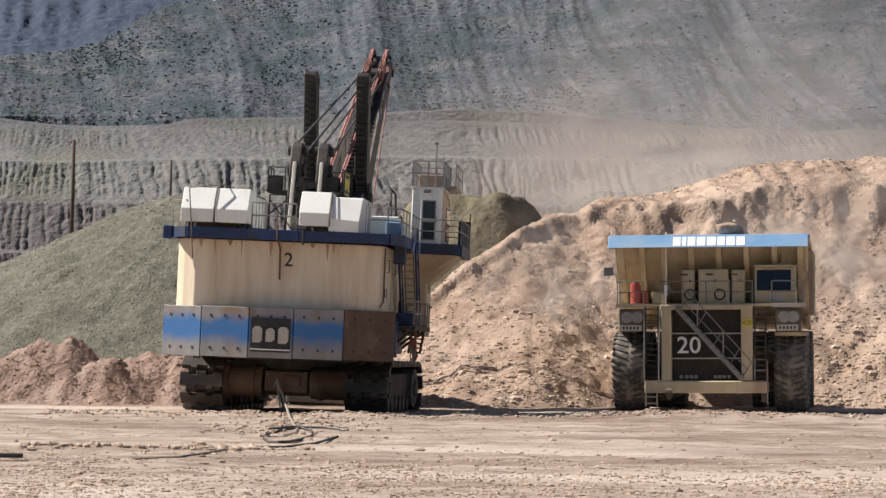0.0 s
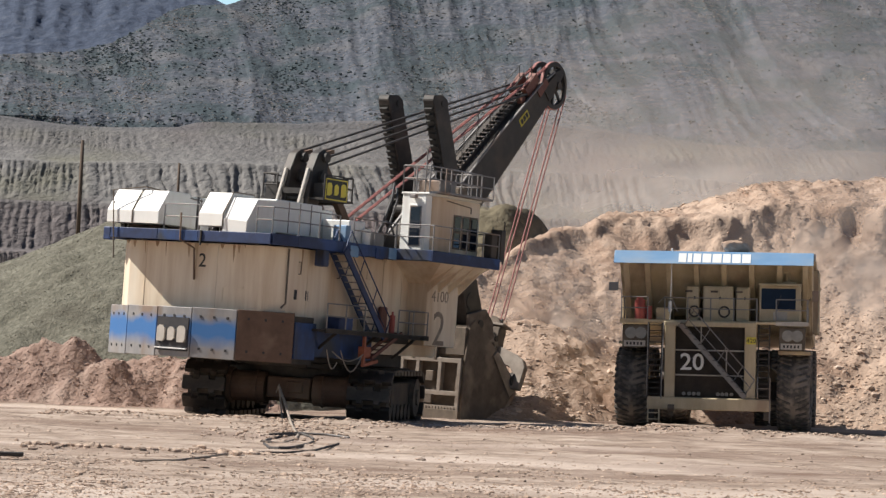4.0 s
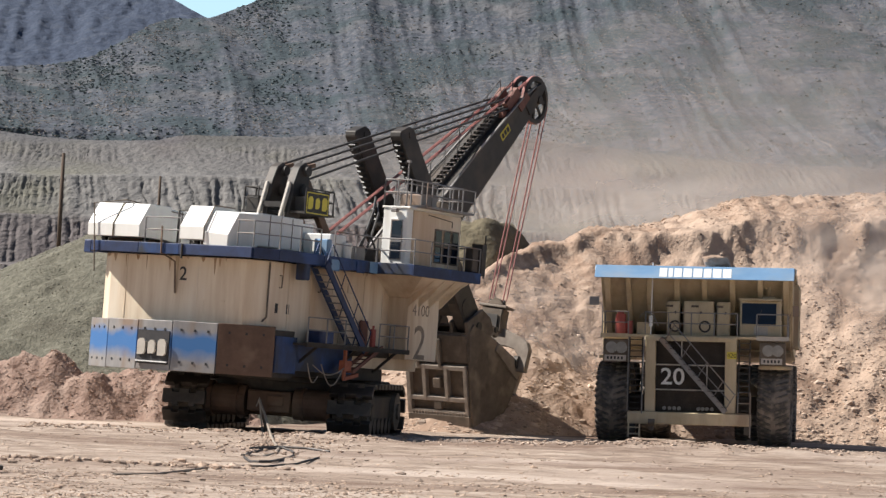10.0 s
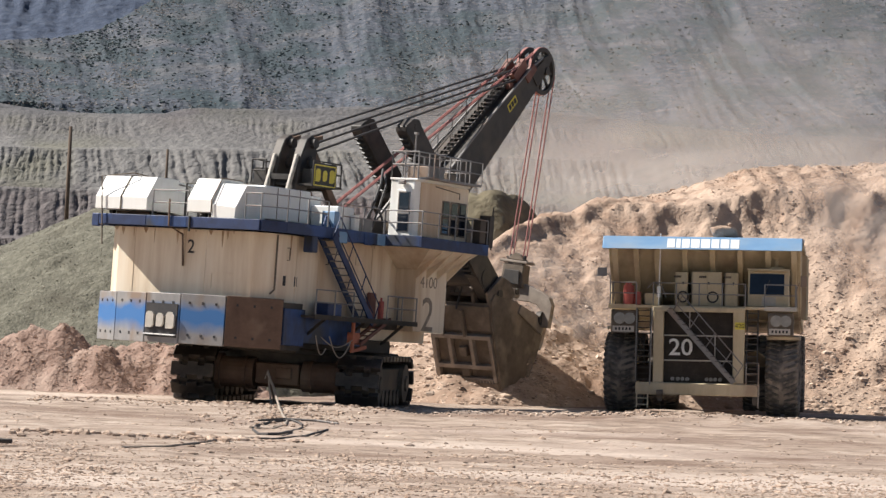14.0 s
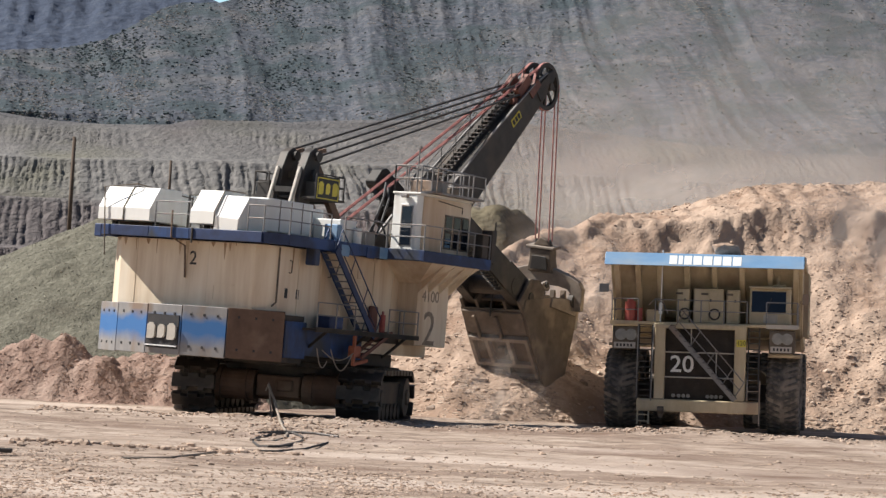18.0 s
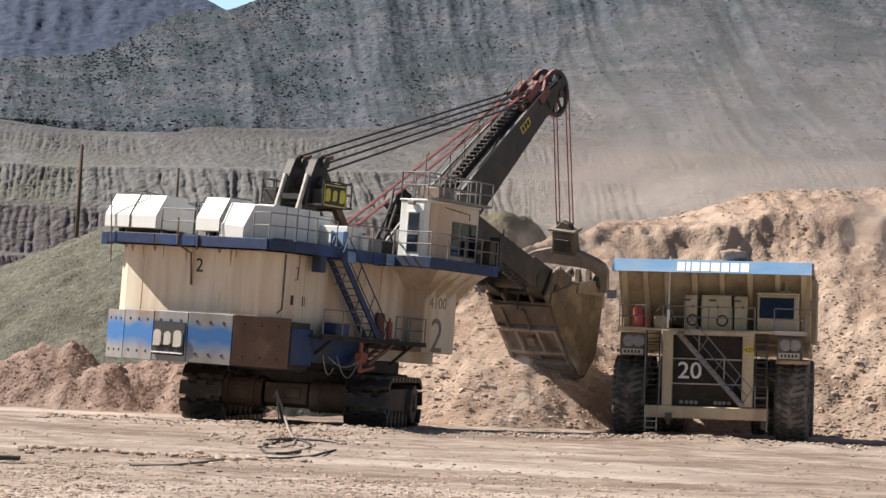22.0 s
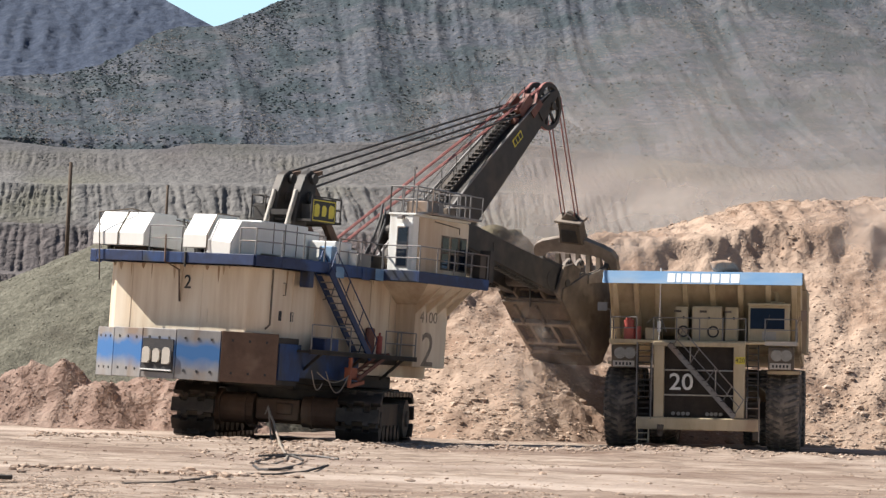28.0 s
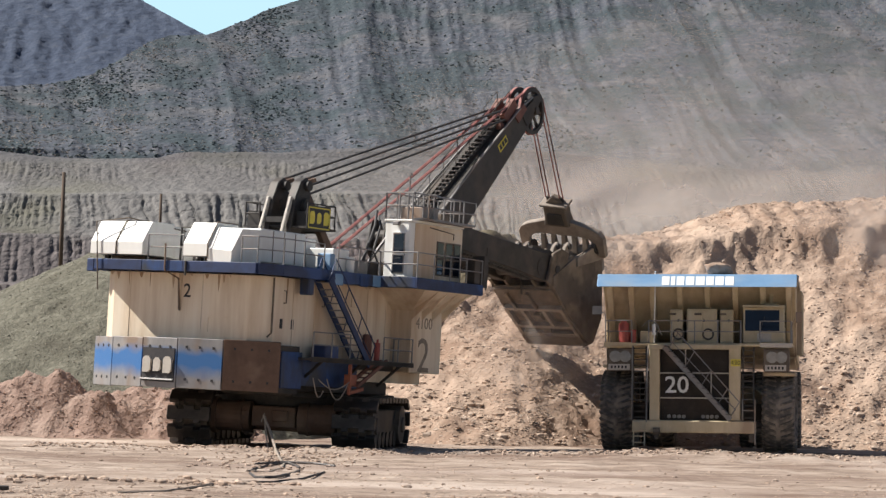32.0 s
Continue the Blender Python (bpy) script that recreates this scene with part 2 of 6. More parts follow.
def dust_material(name, sx, sz, dense, grain):
    """Thin dust: dense in the middle, ragged and gone at the rim."""
    m = bpy.data.materials.new(name)
    m.use_nodes = True
    n, l = m.node_tree.nodes, m.node_tree.links
    tc, mp, sph, tex, mr, mul, inv = (n.new("ShaderNode" + k) for k in ("TexCoord", "Mapping", "TexGradient", "TexNoise", "MapRange", "Math", "Math"))
    mp.inputs["Scale"].default_value = (1 / sx, 0, 1 / sz)
    l.new(tc.outputs["Object"], mp.inputs[0])
    sph.gradient_type = "SPHERICAL"
    l.new(mp.outputs[0], sph.inputs[0])
    tex.inputs["Scale"].default_value, tex.inputs["Detail"].default_value, tex.inputs["Distortion"].default_value = grain, 7, 0.6
    l.new(tc.outputs["Object"], tex.inputs[0])
    mr.inputs[1].default_value, mr.inputs[2].default_value, mr.inputs[3].default_value, mr.inputs[4].default_value = 0.32, 0.72, 0.25 * dense, 1.5 * dense
    l.new(tex.outputs[0], mr.inputs[0])
    mul.operation, inv.operation = "MULTIPLY", "SMOOTH_MIN"
    inv.inputs[1].default_value, inv.inputs[2].default_value = 0.75, 0.2
    l.new(sph.outputs[1], mul.inputs[0])
    l.new(mr.outputs[0], mul.inputs[1])
    l.new(mul.outputs[0], inv.inputs[0])
    dif, trn, tra, body, mix = (n.new("ShaderNode" + k) for k in ("BsdfDiffuse", "BsdfTranslucent", "BsdfTransparent", "MixShader", "MixShader"))
    for node in (dif, trn):
        node.inputs[0].default_value = (0.65, 0.59, 0.545, 1)
    l.new(dif.outputs[0], body.inputs[1])
    l.new(trn.outputs[0], body.inputs[2])
    l.new(inv.outputs[0], mix.inputs[0])
    l.new(tra.outputs[0], mix.inputs[1])
    l.new(body.outputs[0], mix.inputs[2])
    l.new(mix.outputs[0], n["Material Output"].inputs["Surface"])
    return m


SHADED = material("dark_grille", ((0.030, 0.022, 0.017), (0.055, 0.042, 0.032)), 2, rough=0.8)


# ---- mesh building ----
class Mesh:
    """Collects corners and faces of one part."""

    def __init__(self):
        self.v, self.f = [], []

    def add(self, verts, faces):
        k = len(self.v)
        self.v += [tuple(p) for p in verts]
        self.f += [tuple(k + i for i in q) for q in faces]
        return self

    def box(self, c, s, m=None):
        c = Vector(c)
        ps = [Vector((x * s[0] / 2, y * s[1] / 2, z * s[2] / 2)) for x in (-1, 1) for y in (-1, 1) for z in (-1, 1)]
        ps = [c + (m.to_3x3() @ p if m else p) for p in ps]
        return self.add(ps, [(0, 1, 3, 2), (4, 6, 7, 5), (0, 4, 5, 1), (2, 3, 7, 6), (0, 2, 6, 4), (1, 5, 7, 3)])

    def span(self, lo, hi):
        return self.box([(a + b) / 2 for a, b in zip(lo, hi)], [b - a for a, b in zip(lo, hi)])

    def prism(self, outline, lo, hi, axis=0):
        """An outline of 2D points drawn out along an axis (0: x with points y,z; 1: y with x,z; 2: z with x,y)."""
        n = len(outline)
        at = {0: lambda p, d: (d, p[0], p[1]), 1: lambda p, d: (p[0], d, p[1]), 2: lambda p, d: (p[0], p[1], d)}[axis]
        vs = [at(p, lo) for p in outline] + [at(p, hi) for p in outline]
        fs = [tuple(range(n))[::-1], tuple(range(n, 2 * n))] + [(i, (i + 1) % n, n + (i + 1) % n, n + i) for i in range(n)]
        return self.add(vs, fs)

    def beam(self, p, q, w, h=None, w2=None, h2=None):
        """A straight bar from p to q; w across, h upright."""
        p, q = Vector(p), Vector(q)
        d = (q - p).normalized()
        side = d.cross(Vector((0, 0, 1)))
        side = side.normalized() if side.length > 1e-4 else Vector((1, 0, 0))
        upw = side.cross(d)
        h = h or w
        vs = []
        for c, a, b in ((p, w, h), (q, w2 or w, h2 or h)):
            vs += [c + side * a / 2 * i + upw * b / 2 * j for i, j in ((-1, -1), (1, -1), (1, 1), (-1, 1))]
        return self.add(vs, [(3, 2, 1, 0), (4, 5, 6, 7), (0, 1, 5, 4), (1, 2, 6, 5), (2, 3, 7, 6), (3, 0, 4, 7)])

    def tube(self, p, q, r, n=8, r2=None):
        p, q = Vector(p), Vector(q)
        d = (q - p).normalized()
        a = d.orthogonal().normalized()
        b = d.cross(a)
        vs = []
        for c, k in ((p, r), (q, r if r2 is None else r2)):
            vs += [c + (a * math.cos(2 * math.pi * i / n) + b * math.sin(2 * math.pi * i / n)) * k for i in range(n)]
        return self.add(vs, [tuple(range(n))[::-1], tuple(range(n, 2 * n))] + [(i, (i + 1) % n, n + (i + 1) % n, n + i) for i in range(n)])

    def path(self, pts, r, n=6):
        """One unbroken tube along a line of points."""
        pts = [Vector(p) for p in pts]
        vs, fs, a = [], [], None
        for i, p in enumerate(pts):
            d = (pts[min(i + 1, len(pts) - 1)] - pts[max(i - 1, 0)]).normalized()
            a = d.orthogonal() if a is None else a - d * a.dot(d)
            a = (a if a.length > 1e-4 else d.orthogonal()).normalized()
            b = d.cross(a)
            vs += [p + (a * math.cos(2 * math.pi * k / n) + b * math.sin(2 * math.pi * k / n)) * r for k in range(n)]
        for i in range(len(pts) - 1):
            fs += [(i * n + k, i * n + (k + 1) % n, (i + 1) * n + (k + 1) % n, (i + 1) * n + k) for k in range(n)]
        return self.add(vs, fs + [tuple(range(n))[::-1], tuple(range(len(vs) - n, len(vs)))])

    def ring(self, c, r0, r1, lo, hi, n=32, axis=0):
        """A flat ring round an axis through c, between radii r0 and r1."""
        vs, fs = [], []
        for i in range(n):
            a = 2 * math.pi * i / n
            for r, d in ((r0, lo), (r1, lo), (r1, hi), (r0, hi)):
                u, w = r * math.cos(a), r * math.sin(a)
                vs.append({0: (c[0] + d, c[1] + u, c[2] + w), 1: (c[0] + u, c[1] + d, c[2] + w), 2: (c[0] + u, c[1] + w, c[2] + d)}[axis])
        for i in range(n):
            j = (i + 1) % n
            for k in range(4):
                fs.append((4 * i + k, 4 * j + k, 4 * j + (k + 1) % 4, 4 * i + (k + 1) % 4))
        return self.add(vs, fs)

    def mesh(self, name, mat, bevel=0.0, smooth=False):
        me = bpy.data.meshes.new(name)
        me.from_pydata(self.v, [], self.f)
        bm = bmesh.new()
        bm.from_mesh(me)
        if bevel:
            bmesh.ops.bevel(bm, geom=[e for e in bm.edges if e.calc_length() > bevel * 2.5], offset=bevel, segments=1, affect="EDGES", clamp_overlap=True)
        bmesh.ops.recalc_face_normals(bm, faces=bm.faces)
        bm.to_mesh(me)
        bm.free()
        me.materials.append(mat)
        if smooth:
            for p in me.polygons:
                p.use_smooth = True
        return me


def part(name, shape, mat, parent, label="", bevel=0.0, smooth=False):
    """One mesh object under a thing or a part."""
    ob = new(name, shape.mesh(name, mat, bevel, smooth))
    ob.parent = parent
    return tagged(ob, label)


def thing(name, m, label, category, group="", kind=""):
    ob = new(name)
    ob.matrix_world = m
    return tagged(ob, label, category, group, kind)


def lone(name, shape, mat, m, label, category="", group="", kind="", bevel=0.0, smooth=False):
    ob = new(name, shape.mesh(name, mat, bevel, smooth))
    ob.matrix_world = m
    return tagged(ob, label, category, group, kind)


def lettering(name, text, size, mat, parent, m, depth=0.02, label="", wide=1.0, fat=0.0):
    """Built-in font, turned into a mesh; written in its own xy plane, centred."""
    cu = bpy.data.curves.new(name, "FONT")
    cu.body, cu.size, cu.extrude, cu.align_x, cu.align_y, cu.resolution_u, cu.offset = text, size, depth, "CENTER", "CENTER", 3, fat
    tmp = bpy.data.objects.new(name, cu)
    scene.collection.objects.link(tmp)
    me = bpy.data.meshes.new_from_object(tmp)
    bpy.data.objects.remove(tmp)
    me.transform(Matrix.Diagonal((wide, 1, 1, 1)))
    me.materials.clear()
    me.materials.append(mat)
    ob = new(name, me)
    ob.parent = parent
    ob.matrix_basis = m
    return tagged(ob, label)


def fbm(x, y, z=0.0, octaves=4):
    s, a = 0.0, 1.0
    for _ in range(octaves):
        s += a * noise.noise((x, y, z))
        x, y, z, a = x * 2.03, y * 2.03, z * 2.03, a * 0.5
    return s


def lerp(table, x):
    xs, ys = zip(*table)
    return float(np.interp(x, xs, ys))


def height_sheet(name, xs, ys, height, mat, label, kind="structure", category="", smooth=True, shift=None):
    vs = []
    for y in ys:
        for x in xs:
            p = (x, y, height(x, y))
            vs.append(shift(p) if shift else p)
    n = len(xs)
    fs = [(j * n + i, j * n + i + 1, (j + 1) * n + i + 1, (j + 1) * n + i) for j in range(len(ys) - 1) for i in range(n - 1)]
    me = bpy.data.meshes.new(name)
    me.from_pydata(vs, [], fs)
    me.materials.append(mat)
    for p in me.polygons:
        p.use_smooth = smooth
    return tagged(new(name, me), label, category, "", kind)


def steps(*runs):
    """Coordinates in runs of (start, end, step)."""
    out = []
    for a, b, s in runs:
        out += list(np.arange(a, b, s))
    return [float(v) for v in out + [runs[-1][1]]]


STONE_SHAPES = []
for k in range(6):
    bm = bmesh.new()
    bmesh.ops.create_icosphere(bm, subdivisions=1, radius=1.0)
    rs = random.Random(k)
    for v in bm.verts:
        v.co = v.co * rs.uniform(0.62, 1.12)
    STONE_SHAPES.append((np.array([v.co[:] for v in bm.verts]), [tuple(v.index for v in f.verts) for f in bm.faces]))
    bm.free()


def scatter(name, spots, mat, label, flat=0.7, seed=1):
    """Loose stones, too many to count, as one sheet of small pieces. spots: (x, y, z, radius)."""
    rs = np.random.RandomState(seed)
    vs, fs, k = [], [], 0
    for x, y, z, r in spots:
        pts, faces = STONE_SHAPES[rs.randint(6)]
        a = rs.uniform(0, 6.28)
        c, s = math.cos(a), math.sin(a)
        q = pts @ np.array([[c, -s, 0], [s, c, 0], [0, 0, 1]]) * (r * np.array([1, rs.uniform(0.6, 1), flat * rs.uniform(0.6, 1.1)])) + (x, y, z)
        vs.append(q)
        fs += [tuple(i + k for i in f) for f in faces]
        k += len(pts)
    me = bpy.data.meshes.new(name)
    me.from_pydata(np.vstack(vs).tolist(), [], fs)
    me.materials.append(mat)
    return tagged(new(name, me), label, "", "", "stuff")


# ---- the ground and the pit ----
def ground_height(x, y):
    if y > 400 or abs(x) > 60:
        return -0.3
    z = 0.06 * fbm(x * 0.35, y * 0.35) + 0.03 * fbm(x * 1.3, y * 1.3, 4)
    rut = 0.10 * math.exp(-((y - 83 - 0.03 * x - 0.8 * math.sin(x * 0.11)) / 0.9) ** 2) + 0.08 * math.exp(-((y - 74 + 0.05 * x) / 0.7) ** 2)
    rut += 0.16 * math.exp(-((y - 101 - 0.6 * math.sin(x * 0.3)) / 1.2) ** 2) * (0.6 + 0.5 * noise.noise((x * 0.4, 3, 0)))
    lip = lerp(((-30, 0.1), (-16, 0.15), (-11, 0.16), (-6, 0.20), (0, 0.22), (4, 0.34), (9, 0.48), (14, 0.52), (22, 0.45), (35, 0.4)), x)
    edge = y - 101.0 - 1.3 * noise.noise((x * 0.25, 6, 0))
    lip *= math.exp(-(edge / (9.0 if edge < 0 else 2.2)) ** 2) * (1 + 0.22 * noise.noise((x * 0.9, y * 0.6, 3)))
    return z + rut + lip


ground = height_sheet("ground", steps((-3000, -60, 420), (-60, -30, 3), (-30, 30, 0.3), (30, 60, 3), (60, 3000, 420)),
                      steps((-40, 40, 5), (40, 134, 0.3), (134, 150, 2), (150, 400, 50), (400, 4400, 400)),
                      ground_height, DIRT, "pale pinkish-tan packed dirt pit floor with ruts and small stones")

CREST = ((-14, 1.6), (-8, 2.3), (-4, 2.9), (-1.5, 5.0), (0.3, 6.7), (3.4, 8.9), (5.6, 10.3), (7.9, 10.7), (8.9, 11.3), (10.2, 11.7), (12.5, 11.4), (16, 11.9), (20, 12.4), (25, 12.9), (45, 14))
TOE = ((-14, 126), (-8, 127), (-3, 127.5), (1, 128.5), (4, 129.5), (8, 131.5), (17, 132.5), (22, 131.5), (30, 130), (45, 129))
CUT = ((-14, 0), (-6, 1), (-2, 5.5), (1, 8), (5, 8.5), (8, 6.5), (10, 4.5), (13, 3), (20, 1.5), (30, 1))    # loose ore that has run out before the toe


def bank_height(x, y):
    near = lerp(CUT, x)
    t = lerp(TOE, x) - near + 0.8 * fbm(x * 0.25, y * 0.12)
    c = lerp(CREST, x) * (1 + 0.025 * fbm(x * 0.5, 5.0))
    d = y - t
    if d < 0:
        return -0.5 + max(-1.5, d) * 0.3
    right = min(1.0, max(0.0, (x - 8.5) / 6))
    z = c / (c / 0.74 + near) * d + (0.28 * fbm(x * 0.5, y * 0.5) + 0.5 * noise.noise((x * 0.16, y * 0.16, 2))) * min(1, d / 3)
    lip = (0.93 - 0.12 * right) * c + 0.5 * fbm(x * 0.22, 3.3)
    if z > lip:
        e = z - lip
        crag = 1.1 * right * abs(noise.noise((x * 0.42, y * 0.16, 1.0))) + 0.5 * abs(noise.noise((x * 1.1, y * 0.8, 7))) + 0.42 * abs(noise.noise((x * 2.0, y * 1.9, 3))) + 0.22 * abs(noise.noise((x * 4.3, y * 4.1, 9)))
        z = lip + e * 2.4 - crag * min(1, e / 0.6)
    top = c + 0.22 * fbm(x * 0.9, y * 0.9) + 0.02 * max(0, d - c)
    if x > 9:
        top += min(1, (x - 9) / 11) * max(0, min(2.5 - 0.03 * x, 0.22 * (y - 147 - 1.4 * fbm(x * 0.3, 2.0))))
    soft = 0.3
    z = min(z, top) if abs(z - top) > soft else min(z, top) - (soft - abs(z - top)) ** 2 / (4 * soft)
    if y > 190:
        z -= (y - 190) * 0.9
    edge = max(0.0, -9 - x)
    return z - edge * 0.35 - 0.5 * (x < -13.5) + 0.12 * fbm(x * 1.7, y * 1.7, 3) * min(1, d / 2) - 0.25


bank = height_sheet("ore_bank", steps((-14, 32, 0.18), (32, 60, 1.5)), steps((115.5, 136, 0.22), (136, 154, 0.14), (154, 176, 0.4), (176, 215, 3)), bank_height, BANK,
                    "high bank of broken reddish-tan ore with a crumbling crest", category="bank")


def pile_height(x, y, cx, cy, top, reach, n=0.25):
    d = math.hypot((x - cx) / reach[0], (y - cy) / reach[1])
    return top * (1 - math.sqrt(d * d + 0.004) + 0.06) + n * fbm(x * 0.4, y * 0.4) - 0.2


def stock_height(x, y):
    run = math.atan2(y - 140, x + 12.5)
    chute = 0.14 * abs(noise.noise((run * 16, 0, 4))) + 0.10 * abs(noise.noise((run * 45, 0.1 * x, 2)))
    return min(pile_height(x, y, -12.5, 140, 12.2, (26 if x < -12.5 else 9.5, 21)), 10.9 + 0.15 * fbm(x * 0.3, y * 0.3)) - chute


stock = height_sheet("gravel_stockpile", steps((-45, -33, 0.6), (-33, -1, 0.25)), steps((119, 142, 0.25), (142, 165, 0.6)), stock_height, GRAVEL, "grey-green crushed gravel stockpile with steep smooth slopes", category="stockpile")


def berm_height(x, y):
    ridge = lerp(((-34, .85), (-21, .9), (-19, 0.95), (-17.6, 1.22), (-16.4, 0.95), (-12.5, .88), (-10, 0.6), (-7, 0)), x)
    d = y - 119 - 1.2 * noise.noise((x * 0.35, 2.0, 0))
    face = math.exp(-(d / (2.3 if d < 0 else 3.6)) ** 2)
    lumps = 0.55 * fbm(x * 0.45, y * 0.45) + 0.35 * abs(noise.noise((x * 0.6, y * 0.6, 5))) + 0.22 * abs(noise.noise((x * 1.7, y * 1.7, 2)))
    return -0.45 + (2.75 * ridge + 1.1 * lumps) * face + 0.16 * fbm(x * 1.6, y * 1.6)


berm = height_sheet("dirt_berm", steps((-34, -7, 0.16)), steps((113, 126, 0.16)), berm_height, BERM, "low reddish-brown dirt berm with clods along the pit floor", category="berm")
mound = height_sheet("olive_mound", steps((-12, 14, 0.4)), steps((145, 170, 0.5)),
                     lambda x, y: min(pile_height(x, y, 1.4, 156, 16.5, (11, 12), 0.8), 11.9 + 0.5 * fbm(x * 0.4, y * 0.4)), OLIVE, "dark olive-brown soil mound behind the bank", category="mound")

PROFILE = ((0, -6), (6, 14.6), (18, 15.4), (26, 23.2), (36, 23.6), (46, 31.2), (52, 31.9), (66, 38.0), (72, 39.9), (110, 41.5), (640, 82))


def wall_point(p):
    """The benches of the far pit wall; gullies cut the steep faces."""
    x, s, _ = p
    z = lerp(PROFILE, s)
    steep = max(lerp(((lo - 0.6, 0.12), (lo + 0.6, 1), (hi - 1.5, 1), (hi, 0.35), (hi + 1, 0.12)), s) for lo, hi in ((-2, 6), (18, 26), (38, 46)))
    if s > 50:
        steep = max(steep, 0.7 * lerp(((57, 0), (59, 1), (64, 1), (67, 0.2)), s))
    lean = (0.16 + 0.5 * noise.noise((x * 0.03, 0, 2))) * s + 0.5 * noise.noise((x * 0.4, s * 0.3, 6))
    fine = max(0.0, 1 - 3.4 * abs(noise.noise(((x + lean) * 1.15, s * 0.05, 1.5))))
    wide = max(0.0, 1 - 2.6 * abs(noise.noise(((x + lean) * 0.20, s * 0.03, 8))))
    reach = 0.35 + 0.9 * max(0, 0.5 + noise.noise((x * 0.10, s * 0.07, 9)))
    gully = (0.85 * fine + 0.12 * wide) * reach + 0.8 * abs(noise.noise((x * 0.04, s * 0.02, 5)))
    z += 1.1 * fbm(x * 0.012, s * 0.01, 3) + steep * 0.25 * fbm(x * 0.8, s * 0.8)
    if s > 70:
        z += 2.0 * fbm(x * 0.02, s * 0.02)
    return (x, 358 + s + steep * 0.62 * gully + 5 * fbm(x * 0.02, 0.3), z - steep * 0.4 * gully - 0.012 * abs(x))


wall = height_sheet("pit_wall", steps((-160, -80, 3), (-80, 85, 0.24), (85, 160, 3)), steps((0, 16, 1.0), (16, 48, 0.4), (48, 74, 0.8), (74, 120, 4), (120, 640, 30)), lambda x, y: 0, WALLROCK,
                    "grey terraced pit wall with eroded gullies on its benches", shift=wall_point)

# ridge lines as (azimuth, rise) seen from the stand, in tangents
NEAR_RIDGE = ((-0.30, 0.095), (-0.20, 0.105), (-0.176, 0.1072), (-0.154, 0.109), (-0.139, 0.1134), (-0.1314, 0.1177), (-0.118, 0.1262), (-0.109, 0.1296), (-0.0945, 0.1301), (-0.0867, 0.1331),
              (-0.0778, 0.1372), (-0.0688, 0.1415), (-0.0577, 0.1452), (-0.03, 0.158), (0.03, 0.176), (0.12, 0.182), (0.22, 0.18), (0.32, 0.17))
FAR_RIDGE = ((-0.34, 0.21), (-0.2, 0.19), (-0.15, 0.160), (-0.1209, 0.1435), (-0.1094, 0.1374), (-0.0979, 0.1316), (-0.09, 0.128), (-0.07, 0.122), (0.0, 0.12), (0.3, 0.11))
FOOT_RISE = 0.079


def ridged(x, y, z):
    return 1 - 2 * abs(noise.noise((x, y, z)))


def hill_gully(a, e):
    """How deep a spot lies in the gullies that run down to the right, in metres."""
    bend = 0.012 * noise.noise((a * 22, e * 22, 3))
    w = a + (0.55 + 0.5 * min(1, max(-0.4, a / 0.12))) * e + bend
    big = ridged(w * 13 + 0.4, e * 5, 2)
    mid = ridged(w * 40, e * 9, 7)
    small = ridged(w * 120, e * 34, 4)
    return -17 * big - 6 * mid - 3.2 * small - 1.6 * ridged(w * 260, e * 120, 6)


def hill_point(p):
    a, s, _ = p
    ridge = lerp(NEAR_RIDGE, a) + 0.0005 * noise.noise((a * 160, 0, 0)) + 0.0003 * noise.noise((a * 600, 0, 3))
    e = FOOT_RISE + (ridge - FOOT_RISE) * s
    y = 1010 + 4300 * (e - FOOT_RISE) + hill_gully(a, e) * min(1, 0.25 + 6 * s) + 1.2 * fbm(a * 260, e * 260, 1)
    return (a * y, y, 3.7 + e * y)


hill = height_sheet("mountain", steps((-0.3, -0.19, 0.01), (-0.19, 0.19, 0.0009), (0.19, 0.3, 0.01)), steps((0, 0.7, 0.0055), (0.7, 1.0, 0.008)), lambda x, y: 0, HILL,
                    "scrub-covered mountain slope with gullies, tinted blue-grey for haze", shift=hill_point)


def far_point(p):
    a, s, _ = p
    e = 0.085 + (lerp(FAR_RIDGE, a) + 0.0004 * noise.noise((a * 200, 0, 0)) - 0.085) * s
    y = 2500 + 9000 * (e - 0.085) - 26 * ridged((a + 0.5 * e) * 26, e * 8, 4) - 12 * ridged((a - 0.2 * e) * 90, e * 30, 8) - 10 * fbm(a * 200, e * 200)
    return (a * y, y, 3.7 + e * y)


far = height_sheet("far_mountain", steps((-0.34, -0.2, 0.006), (-0.2, -0.05, 0.0012), (-0.05, 0.1, 0.01)), steps((0, 1.0, 0.01)), lambda x, y: 0, FARHILL, "distant mountain ridge, aerial haze painted in as blue-grey", shift=far_point)

# plain bright sky far behind the ridges
glow = bpy.data.materials.new("bright_sky")
glow.use_nodes = True
gem = glow.node_tree.nodes.new("ShaderNodeEmission")
gem.inputs[0].default_value, gem.inputs[1].default_value = (0.36, 0.54, 0.64, 1), 1.0
glow.node_tree.links.new(gem.outputs[0], glow.node_tree.nodes["Material Output"].inputs["Surface"])
height_sheet("backdrop", steps((-1700, 700, 120)), [0.0, 1.0], lambda x, y: 0, glow, "plain pale blue sky above the far ridges", shift=lambda p: (p[0], 4700 - 0.00002 * p[0] ** 2, 300 + 700 * p[1]))


# ---- mining shovel: the part that swings. Local axes: x to its right, y forward, z up from the ground ----
BASE = (-6.44, 111.06, 0.0)


def swung(h):
    return pose(*BASE, -0.31, 1.6, 0) @ pose(0, 0, 0, 0, 0, -h)


